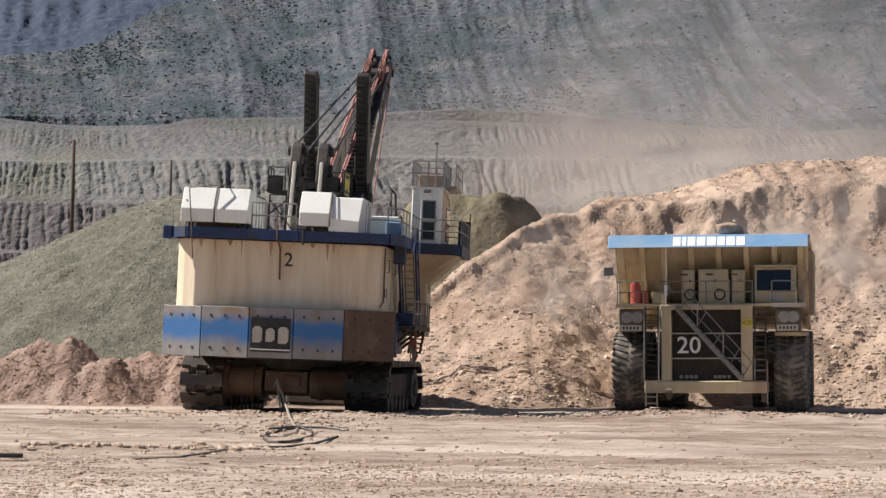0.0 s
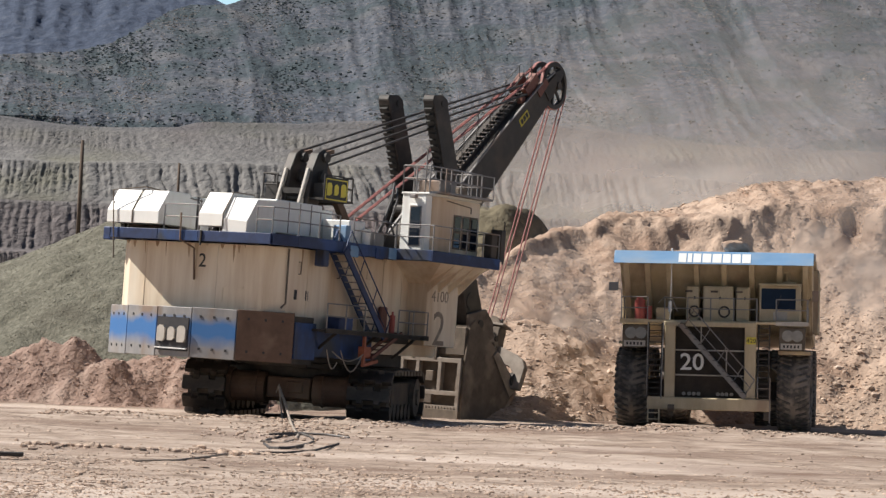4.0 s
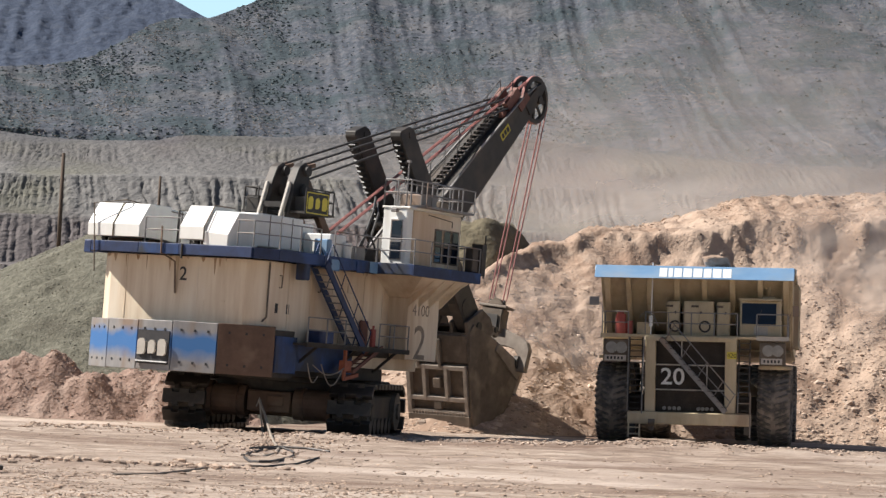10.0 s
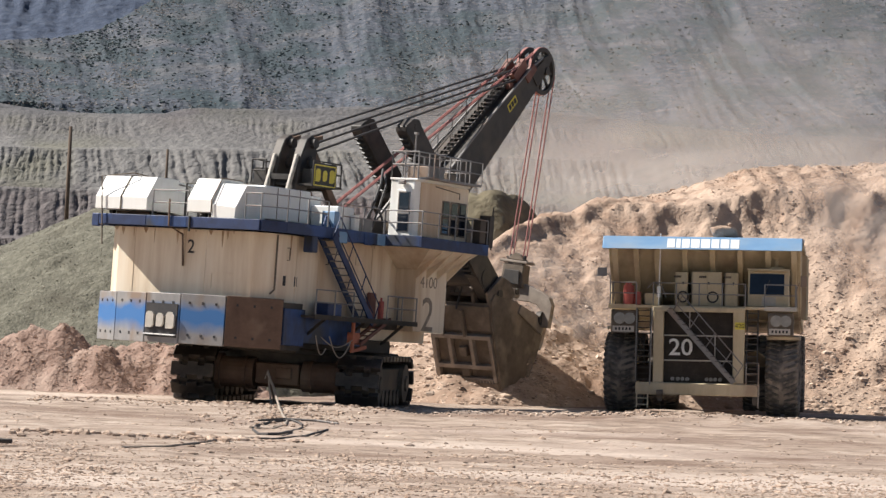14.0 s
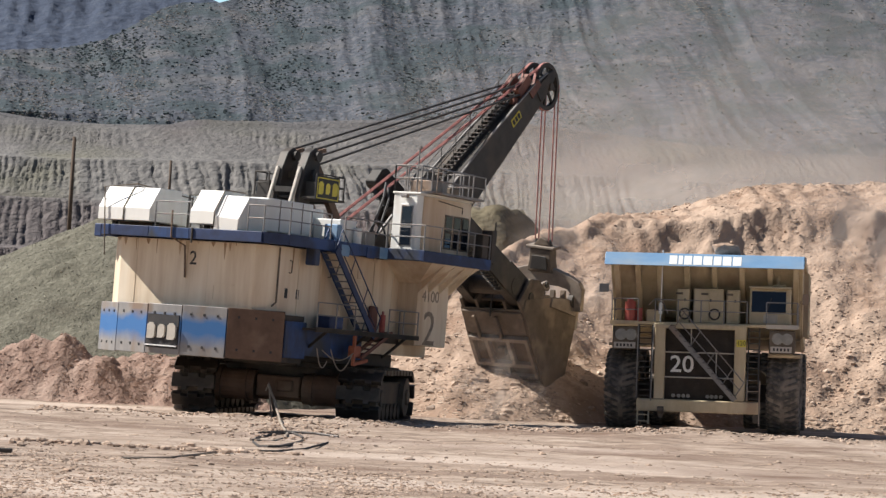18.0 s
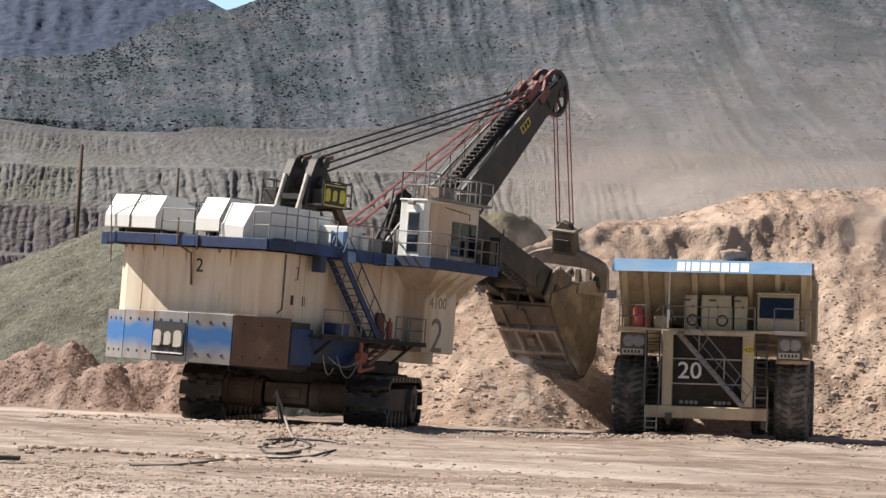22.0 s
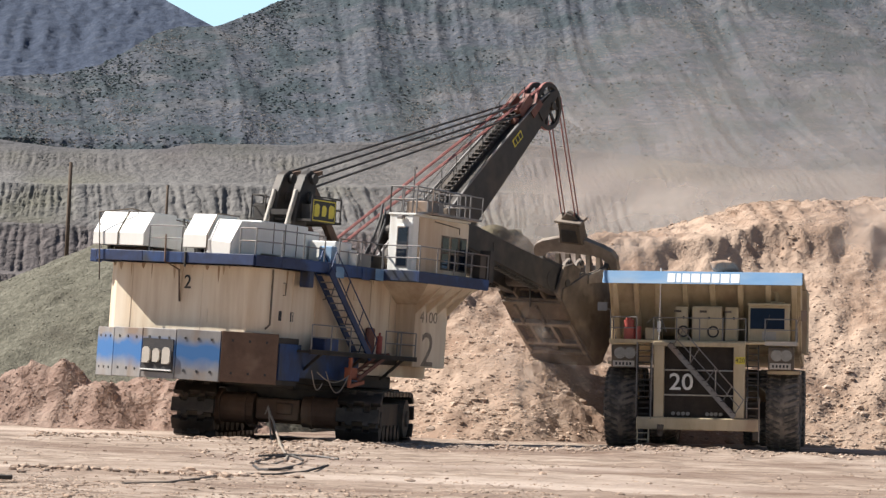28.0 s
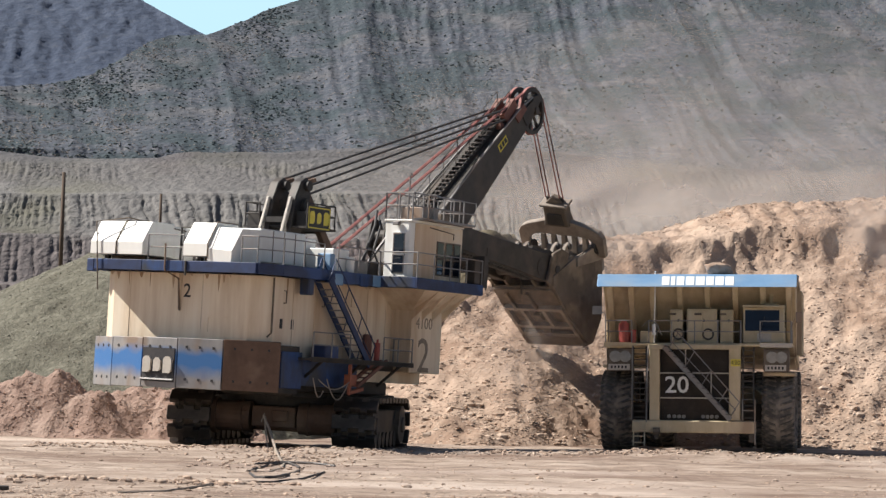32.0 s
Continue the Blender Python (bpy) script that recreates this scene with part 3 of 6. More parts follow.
def band_paint():
    """Blue band across scuffed grey plate, with ragged worn edges."""
    m = material("blue_band_on_grey", ((0.20, 0.19, 0.19), (0.30, 0.285, 0.275)), 1.4, rough=0.5, metal=0.1, stain=(0.22, 0.16, 0.12), stain_scale=0.9, stretch=(1, 1, 0.4), detail=9)
    n, l = m.node_tree.nodes, m.node_tree.links
    bsdf = n["Principled BSDF"]
    under = bsdf.inputs["Base Color"].links[0].from_socket
    tc, sep, tex = n.new("ShaderNodeTexCoord"), n.new("ShaderNodeSeparateXYZ"), n.new("ShaderNodeTexNoise")
    tex.inputs["Scale"].default_value, tex.inputs["Detail"].default_value = 1.1, 8
    l.new(tc.outputs["Object"], sep.inputs[0])
    l.new(tc.outputs["Object"], tex.inputs[0])
    off = n.new("ShaderNodeMath")
    off.operation = "MULTIPLY_ADD"
    off.inputs[1].default_value, off.inputs[2].default_value = 0.75, -0.37
    l.new(tex.outputs[0], off.inputs[0])
    add = n.new("ShaderNodeMath")
    l.new(sep.outputs[2], add.inputs[0])
    l.new(off.outputs[0], add.inputs[1])
    ramp = n.new("ShaderNodeValToRGB")
    mr = n.new("ShaderNodeMapRange")
    mr.inputs[1].default_value, mr.inputs[2].default_value = 2.3, 4.45
    l.new(add.outputs[0], mr.inputs[0])
    e = ramp.color_ramp.elements
    e[0].position, e[0].color, e[1].position, e[1].color = 0.20, (0, 0, 0, 1), 0.46, (1, 1, 1, 1)
    for p, v in ((0.68, 1), (0.86, 0)):
        k = e.new(p)
        k.color = (v, v, v, 1)
    l.new(mr.outputs[0], ramp.inputs[0])
    mx = n.new("ShaderNodeMix")
    mx.data_type = "RGBA"
    l.new(ramp.outputs[0], mx.inputs[0])
    l.new(under, mx.inputs[6])
    mx.inputs[7].default_value = (0.042, 0.145, 0.36, 1)
    l.new(mx.outputs[2], bsdf.inputs["Base Color"])
    return m


BAND = band_paint()
shovel = thing("mining_shovel", swung(32), "cream and blue electric mining shovel, rust-streaked, with a dark boom", "shovel")


def railing(parent, pts, z, high=1.07, mat=GREY, r=0.028, gap=1.5):
    """A handrail along points in plan, with posts of their own."""
    rail = Mesh()
    for (x0, y0), (x1, y1) in zip(pts, pts[1:]):
        for k in (1.0, 0.52):
            rail.tube((x0, y0, z + high * k), (x1, y1, z + high * k), r, 6)
    ob = part("railing", rail, mat, parent)
    post = Mesh().tube((0, 0, 0), (0, 0, high), r * 1.15, 6).mesh("post", mat)
    for (x0, y0), (x1, y1) in zip(pts, pts[1:]):
        n = max(1, round(math.hypot(x1 - x0, y1 - y0) / gap))
        for i in range(n + (1 if (x1, y1) == pts[-1] else 0)):
            o = new("post", post)
            o.parent = ob
            o.matrix_basis = pose(x0 + (x1 - x0) * i / n, y0 + (y1 - y0) * i / n, z)
    return ob


def build_house(root):
    part("revolving_frame", Mesh().span((-4.1, -7.4, 2.5), (3.7, 2.2, 3.05)).span((-2.4, 2.2, 2.5), (1.6, 4.4, 3.05)).span((-3.0, -4.0, 2.25), (3.0, 4.0, 2.5)), DARK, root, "dark oily revolving frame", 0.04)
    part("slew_ring", Mesh().ring((0, 0, 0), 2.2, 3.3, 1.85, 2.45, 40, 2), DARK, root)
    # counterweight: a core and five bolted plates
    pts = [(-4.79, -7.70), (-3.03, -8.70), (-0.97, -9.30), (0.86, -9.35), (2.87, -8.95), (4.86, -7.70)]
    cw = part("counterweight", Mesh().prism([(x * 0.97, y + 0.16) for x, y in pts] + [(4.6, -6.0), (-4.5, -6.0)], 2.42, 4.36, 2), DARK, root, "bowed counterweight of bolted plates")
    bolt = Mesh().box((0, 0, 0), (0.09, 0.022, 0.10)).mesh("bolt", LETTERBLACK)
    for i, ((x0, y0), (x1, y1)) in enumerate(zip(pts, pts[1:])):
        d = Vector((x1 - x0, y1 - y0, 0))
        nrm = Vector((d.y, -d.x, 0)).normalized()
        a, b = Vector((x0, y0, 0)) + d.normalized() * 0.02, Vector((x1, y1, 0)) - d.normalized() * 0.02
        low = 2.33 + 0.025 * i
        outline = [a, b, b - nrm * 0.16, a - nrm * 0.16]
        plate = part("counterweight_plate", Mesh().prism([(p.x, p.y) for p in outline], low, low + 2.05, 2), RUST if i == 4 else BAND, cw, "brown rusted plate" if i == 4 else "blue-banded grey plate", 0.02)
        ang = math.atan2(d.y, d.x)
        for f in (0.2, 0.5, 0.8):
            for zz in (low + 1.68, low + 0.36):
                p = a + (b - a) * f + nrm * 0.012
                o = new("bolt", bolt)
                o.parent = cw
                o.matrix_basis = pose(p.x, p.y, zz) @ Matrix.Rotation(ang, 4, "Z")
    part("end_plate", Mesh().prism([(4.62, -6.05), (4.80, -6.05), (4.88, -7.62), (4.70, -7.62)], 2.62, 4.12, 2), BLUE, cw, "worn blue end plate", 0.02)
    # raised sign of three block shapes on the middle plate
    sign = part("logo_plate", Mesh().span((-0.86, -9.40, 2.62), (0.76, -9.345, 4.0)), LETTERBLACK, cw, "dark plate with three raised grey block shapes")
    g = Mesh()
    for x, w, h in ((-0.58, 0.40, 0.66), (-0.05, 0.36, 0.56), (0.48, 0.42, 0.68)):
        c, z0, z1 = 0.11, 3.32 - h / 2, 3.32 + h / 2
        g.prism([(x - w / 2, z0), (x + w / 2 - c, z0), (x + w / 2, z0 + c), (x + w / 2, z1 - c), (x + w / 2 - c, z1), (x - w / 2 + c, z1), (x - w / 2, z1 - c)], -9.50, -9.40, 1)
    part("logo_relief", g, LETTERGREY, sign, "three worn pale block shapes")
    part("sign_ledge", Mesh().span((-0.86, -9.48, 2.70), (0.76, -9.40, 2.75)), LETTER, sign)
    # house
    plan = [(-4.32, -7.45), (-3.98, -7.98), (-3.45, -8.30), (3.55, -8.30), (4.28, -7.55), (4.28, 4.0), (-4.32, 4.0)]
    part("house", Mesh().prism(plan, 3.05, 7.16, 2), CREAM, root, "cream house walls streaked with rust", 0.03)
    for x in (-2.6, 1.15):
        part("wall_seam", Mesh().span((x - 0.03, -8.315, 4.42), (x + 0.03, -8.295, 7.1)), CREAM, root)
    for y in (-6.2, -4.6, -3.0, -0.6, 0.9):
        part("wall_seam", Mesh().span((4.275, y - 0.03, 3.95), (4.31, y + 0.03, 7.1)), CREAM, root)
    part("corner_pipe", Mesh().path([(4.30, -7.66, 7.1), (4.30, -7.66, 4.85), (4.18, -7.80, 4.66)], 0.04), DUSTY, root)
    rs = random.Random(3)
    runs = [(0.07, 0.12, 1.6)] + [(rs.uniform(-3.7, 3.4), rs.uniform(0.05, 0.22), 0.10 + 0.7 * rs.random() ** 2.2) for _ in range(13)]
    for x, w, h in runs:                       # rust that ran down from under the deck
        part("rust_streak", Mesh().prism([(x - w / 2, 7.13), (x + w / 2, 7.13), (x + w * 0.3, 7.13 - h * 0.6), (x + w * 0.08, 7.13 - h), (x - w * 0.1, 7.13 - h * 0.9), (x - w * 0.35, 7.13 - h * 0.5)], -8.306 - 0.002 * rs.random(), -8.29, 1), STREAK, root)
    for i in range(6):
        y, w, h = rs.uniform(-7.2, 1.2), rs.uniform(0.03, 0.15), 0.12 + 0.8 * rs.random() ** 2
        part("rust_streak", Mesh().prism([(y - w / 2, 7.13), (y + w / 2, 7.13), (y + w * 0.25, 7.13 - h * 0.6), (y + w * 0.05, 7.13 - h), (y - w * 0.35, 7.13 - h * 0.5)], 4.27, 4.286 + 0.002 * rs.random(), 0), STREAK, root)
    part("dent_panel", Mesh().span((1.5, -8.325, 5.35), (2.6, -8.295, 5.42)).span((1.5, -8.325, 4.75), (1.56, -8.295, 5.42)), CREAM, root)
    for y in (-7.0, -6.2):
        part("vent_slot", Mesh().span((4.27, y - 0.09, 5.05), (4.30, y + 0.09, 5.45)), LETTERBLACK, root)
    part("side_door", Mesh().span((4.27, -2.35, 3.95), (4.32, -1.25, 5.95)), CREAM, root, "cream access door", 0.02)
    part("side_hatch", Mesh().span((4.27, -1.9, 6.2), (4.33, -1.2, 6.6)), CREAM, root, "", 0.02)
    for y in (-6.9, -4.1):
        part("grab_handle", Mesh().path([(4.30, y, 6.1), (4.42, y, 6.1), (4.42, y, 6.6), (4.30, y, 6.6)], 0.025), DUSTY, root)
    lettering("number", "2", 0.80, LETTERBLACK, root, pose(0.40, -8.31, 6.40, 90), 0.006, "dark painted numeral", 1.0, 0.006)
    # lower blue skirt and walkway on the right side
    part("skirt", Mesh().span((4.28, -7.4, 2.75), (4.60, -1.6, 3.82)), BLUE, root, "worn blue skirt plate", 0.02)
    part("walkway", Mesh().span((4.28, -6.4, 3.82), (5.55, 1.4, 3.92)).span((4.28, -6.4, 3.55), (4.5, 1.4, 3.82)).beam((5.5, -6.4, 3.87), (5.5, 1.4, 3.87), 0.1, 0.2), DARK, root)
    railing(root, [(5.5, -6.35), (5.5, -3.6)], 3.92)
    railing(root, [(5.5, -1.0), (5.5, 1.3), (4.5, 1.35)], 3.92)
    part("motor_box", Mesh().span((4.62, -5.2, 3.95), (5.35, -4.2, 4.5)), NAVY, root, "", 0.04)
    for y in (-5.5, -2.5, 0.5):
        part("walkway_brace", Mesh().beam((4.3, y, 2.9), (5.4, y, 3.8), 0.1), DARK, root)
    # stair from the upper deck to the walkway
    top, bot = Vector((4.95, -5.1, 7.25)), Vector((4.95, -1.75, 3.75))
    stair = part("stair", Mesh().beam(top + Vector((-0.36, 0, 0)), bot + Vector((-0.36, 0, 0)), 0.07, 0.28), NAVY, root, "steep navy-blue boarding stair")
    part("stringer", Mesh().beam(top + Vector((0.36, 0, 0)), bot + Vector((0.36, 0, 0)), 0.07, 0.28), NAVY, stair)
    tread = Mesh().box((0, 0, 0), (0.66, 0.26, 0.05)).mesh("tread", GREY)
    for i in range(12):
        o = new("tread", tread)
        o.parent = stair
        o.matrix_basis = Matrix.Translation(top.lerp(bot, (i + 0.6) / 12.6))
    hr = Mesh()
    for s in (-0.36, 0.36):
        up_ = Vector((s, 0.35, 0.85))
        hr.path([top + Vector((s, 0, 0)), top + up_, bot + up_, bot + Vector((s, 0, 0.0))], 0.03)
        hr.tube(top + up_ * 0.55, bot + up_ * 0.55, 0.022)
        for f in (0.33, 0.66):
            hr.tube(top.lerp(bot, f) + Vector((s, 0, 0)), top.lerp(bot, f) + up_, 0.022)
    part("stair_rail", hr, NAVY, stair)
    part("stair_hanger", Mesh().span((4.5, -6.15, 6.5), (5.0, -5.75, 7.5)), BLUE, root, "", 0.05)
    # hinged red-brown boarding ladder and hoses below the walkway
    lad = Mesh()
    for x in (5.0, 5.5):
        lad.beam((x, -2.9, 2.85), (x, -0.7, 4.0), 0.09, 0.14)
    for i in range(7):
        f = i / 6
        lad.tube((5.0, -2.9 + 2.2 * f, 2.85 + 1.15 * f), (5.5, -2.9 + 2.2 * f, 2.85 + 1.15 * f), 0.03)
    part("folding_ladder", lad, REDPAINT, root, "red-brown folding ladder")
    part("hose_bracket", Mesh().beam((5.3, -3.2, 3.75), (5.3, -3.2, 2.5), 0.12).beam((5.3, -3.2, 2.55), (5.3, -2.2, 2.75), 0.14).box((5.2, -3.0, 3.1), (0.3, 0.5, 0.45)), ORANGE, root)
    part("extinguisher", Mesh().tube((5.1, -0.9, 4.0), (5.1, -0.9, 4.75), 0.13, 10).tube((5.1, -0.9, 4.75), (5.1, -0.9, 4.9), 0.05, 8), RED, root, "red bottle on the walkway")
    part("jacket_panel", Mesh().span((4.3, -0.9, 3.95), (4.5, -0.35, 5.1)), REDPAINT, root, "", 0.06)
    for y0, y1, z0, z1, sag in ((-5.6, -3.3, 3.05, 3.0, 0.35), (-5.0, -3.4, 3.1, 2.9, 0.75), (-6.0, -5.2, 3.1, 2.6, 0.5)):
        a = [(5.35, y0 + (y1 - y0) * i / 12, z0 + (z1 - z0) * i / 12 - sag * math.sin(math.pi * i / 12)) for i in range(13)]
        part("hose", Mesh().path(a, 0.026, 5), CABLEMAT, root, "sagging pale hose")
    # cab support with a flared head
    sup = part("cab_support", Mesh().prism([(4.2, 1.4), (5.32, 1.4), (5.32, 3.95), (4.2, 3.95)], 3.55, 6.25, 2), CREAM, root, "cream cab support with numerals", 0.03)
    fl = Mesh()
    lo, hi = [(4.2, 1.4), (5.32, 1.4), (5.32, 3.95), (4.2, 3.95)], [(4.2, 0.2), (6.7, 0.2), (6.7, 4.3), (4.2, 4.3)]
    fl.add([(x, y, 6.25) for x, y in lo] + [(x, y, 7.18) for x, y in hi], [(3, 2, 1, 0), (4, 5, 6, 7), (0, 1, 5, 4), (1, 2, 6, 5), (2, 3, 7, 6), (3, 0, 4, 7)])
    part("flared_head", fl, CREAM, sup)
    for y in (1.42, 2.25, 3.1, 3.93):
        part("gusset", Mesh().prism([(5.30, 5.9), (5.36, 5.9), (6.68, 7.17), (5.30, 7.17)], y - 0.035, y + 0.035, 1), CREAM, sup)
    lettering("number", "4100", 0.70, LETTERFADED, sup, pose(5.325, 2.45, 5.72, 90, 0, 90), 0.006, "faded dark painted numerals")
    lettering("number", "2", 2.15, LETTERFADED, sup, pose(5.325, 2.5, 4.25, 90, 0, 90), 0.006, "tall dark painted numeral", 1.0, 0.0)
    # upper deck
    part("deck", Mesh().prism([(-4.42, 4.0), (-4.42, -8.35), (-3.7, -9.3), (4.6, -9.3), (5.0, -8.2), (5.0, 4.0)], 7.40, 7.55, 2).span((5.0, -0.9, 7.40), (6.9, 4.5, 7.55)), DARK, root)
    for lo, hi, mt in (((-3.7, -9.42, 7.16), (-1.2, -9.27, 7.60), NAVY), ((-1.2, -9.41, 7.16), (0.9, -9.27, 7.60), BLUE), ((0.9, -9.42, 7.16), (4.6, -9.27, 7.60), NAVY), ((4.95, -8.2, 7.16), (5.12, -5.0, 7.62), NAVY), ((4.95, -5.0, 7.10), (5.14, -3.1, 7.62), BLUE), ((4.95, -3.1, 7.14), (5.12, -0.9, 7.62), BLUE),
                       ((5.0, -1.0, 7.15), (6.92, -0.86, 7.62), BLUE), ((6.86, -1.0, 7.12), (7.0, 4.5, 7.60), NAVY), ((5.0, 4.4, 7.14), (7.0, 4.55, 7.6), NAVY), ((-4.55, -8.3, 7.16), (-4.40, 4.0, 7.6), BLUE), ((-5.0, 3.9, 7.16), (5.0, 4.05, 7.6), NAVY)):
        part("deck_beam", Mesh().span(lo, hi), mt, root, "scuffed blue deck edge beam", 0.02)
    part("corner_beam", Mesh().beam((4.6, -9.32, 7.38), (5.05, -8.2, 7.38), 0.14, 0.44), NAVY, root)
    part("corner_beam", Mesh().beam((-4.47, -8.3, 7.38), (-3.7, -9.34, 7.38), 0.12, 0.42), BLUE, root)
    part("corner_lamp", Mesh().span((-4.82, -8.55, 7.1), (-4.42, -8.15, 7.65)), NAVY, root, "", 0.04)
    for y, zz, mt in ((-4.2, 7.3, SKYBLUE), (-2.3, 7.35, BLUE), (-1.3, 7.4, SKYBLUE)):
        part("patch_plate", Mesh().span((5.12, y - 0.3, zz - 0.28), (5.17, y + 0.3, zz + 0.2)), mt, root, "", 0.02)
    railing(root, [(-4.45, -5.0), (-4.45, -8.3), (-3.75, -9.2)], 7.6)
    railing(root, [(-1.05, -9.2), (0.75, -9.2)], 7.6)
    railing(root, [(3.7, -9.2), (4.5, -9.2), (5.02, -8.1), (5.02, -5.2)], 7.6)
    railing(root, [(5.05, -4.2), (5.05, -1.0)], 7.6)
    railing(root, [(5.05, -0.95), (6.93, -0.95), (6.93, 4.48), (5.2, 4.48)], 7.6)
    railing(root, [(-4.45, -4.8), (-4.45, 3.9)], 7.6)
    # filter houses
    prof = [(-9.42, 7.80), (-9.42, 8.33), (-8.80, 9.22), (-7.35, 9.22), (-7.35, 7.80)]
    for x0, x1, xm, tilt in ((-3.95, -1.20, -2.58, 0), (0.90, 3.40, 2.15, 5)):
        fh = part("filter_house", Mesh().span((x0 + 0.12, -7.36, 7.75), (x1 - 0.1, -4.1, 9.12)), WHITE, root, "white air-filter house with a sloped hood", 0.04)
        part("hood", Mesh().prism(prof, x0, xm - 0.03, 0), WHITE, fh, "", 0.02)
        hood = part("hood", Mesh().prism([(y, z) for y, z in prof], xm + 0.03, x1, 0), WHITE, fh, "skewed white hood" if tilt else "", 0.02)
        if tilt:
            hood.matrix_basis = pose(x0, -7.35, 8.9) @ pose(0, 0, 0, 3, 4) @ pose(-x0, 7.35, -8.9)
        for y in (-6.5, -5.7, -4.9):
            part("panel_strip", Mesh().span((x1 - 0.11, y - 0.02, 7.8), (x1 - 0.08, y + 0.02, 9.08)), DUSTY, fh)
        for y in (-8.6, -6.0):
            for x in (x0 + 0.3, x1 - 0.3):
                part("foot", Mesh().span((x - 0.1, y - 0.1, 7.55), (x + 0.1, y + 0.1, 7.82)), DARK, fh)
        part("strap", Mesh().path([(xm, -9.44, 7.8), (xm, -9.44, 8.34), (xm, -8.82, 9.25), (xm, -7.4, 9.25)], 0.025), DUSTY, fh)
        part("undertray", Mesh().span((x0 + 0.5, -8.6, 7.56), (x1 - 0.5, -5, 7.78)), RUST, fh)
    part("davit", Mesh().path([(-3.35, -9.52, 6.3), (-3.62, -9.50, 9.15), (-2.3, -9.0, 9.35), (-0.9, -6.9, 8.95)], 0.028), DUSTY, root, "thin davit frame")
    part("ladder_rack", Mesh().path([(-0.6, -7.6, 7.6), (-0.6, -7.6, 9.1), (0.1, -7.6, 9.1), (0.1, -7.6, 7.6)], 0.05).beam((-0.6, -7.6, 8.3), (0.1, -7.6, 8.9), 0.06).beam((-0.6, -7.6, 8.9), (0.4, -7.8, 7.7), 0.05), DARK, root)
    part("cable_stand", Mesh().path([(1.1, -9.45, 7.6), (1.1, -9.45, 7.0)], 0.045), DARK, root)
    part("hanging_cable", Mesh().path([(0.02, -9.46, 8.3), (0.05, -9.46, 7.2), (0.06, -8.5, 6.9), (0.07, -8.36, 5.6)], 0.04), RUST, root, "short rusty cable hanging over the edge")
    # machinery on the deck
    for lo, hi, mt in (((3.0, -3.6, 7.55), (4.4, -2.4, 8.6), WHITE), ((1.6, -3.9, 7.55), (2.8, -2.6, 9.0), WHITE), ((3.3, -1.9, 7.55), (4.4, -0.9, 8.2), GREY), ((2.2, 0.4, 7.55), (4.2, 2.4, 8.3), DUSTY), ((-4.2, -3.8, 7.55), (-2.0, 1.5, 9.3), WHITE), ((3.9, -4.1, 7.55), (4.6, -3.75, 8.35), SKYBLUE)):
        part("deck_cabinet", Mesh().span(lo, hi), mt, root, "", 0.04)
    part("winch_drum", Mesh().tube((-0.9, 1.6, 7.9), (1.6, 1.6, 7.9), 0.75, 24), DARK, root, "", 0.0, False)
    part("hose_arch", Mesh().path([(4.2, -1.5 + 0.25 * i, 7.6 + 1.2 * math.sin(math.pi * i / 8)) for i in range(9)], 0.05), LETTERBLACK, root)
    part("cable_bundle", Mesh().path([(3.6, -0.4, 7.6), (3.7, 0.0, 8.8), (3.6, 0.7, 9.9), (3.2, 1.4, 10.6)], 0.06).path([(3.9, -0.4, 7.6), (3.95, 0.1, 8.7), (3.8, 0.8, 9.8), (3.2, 1.6, 10.4)], 0.05), LETTERBLACK, root)
    part("bollard", Mesh().tube((4.6, -2.6, 7.55), (4.6, -2.6, 8.3), 0.18, 10).tube((4.1, -2.9, 7.55), (4.1, -2.9, 8.1), 0.14, 10), WHITE, root)


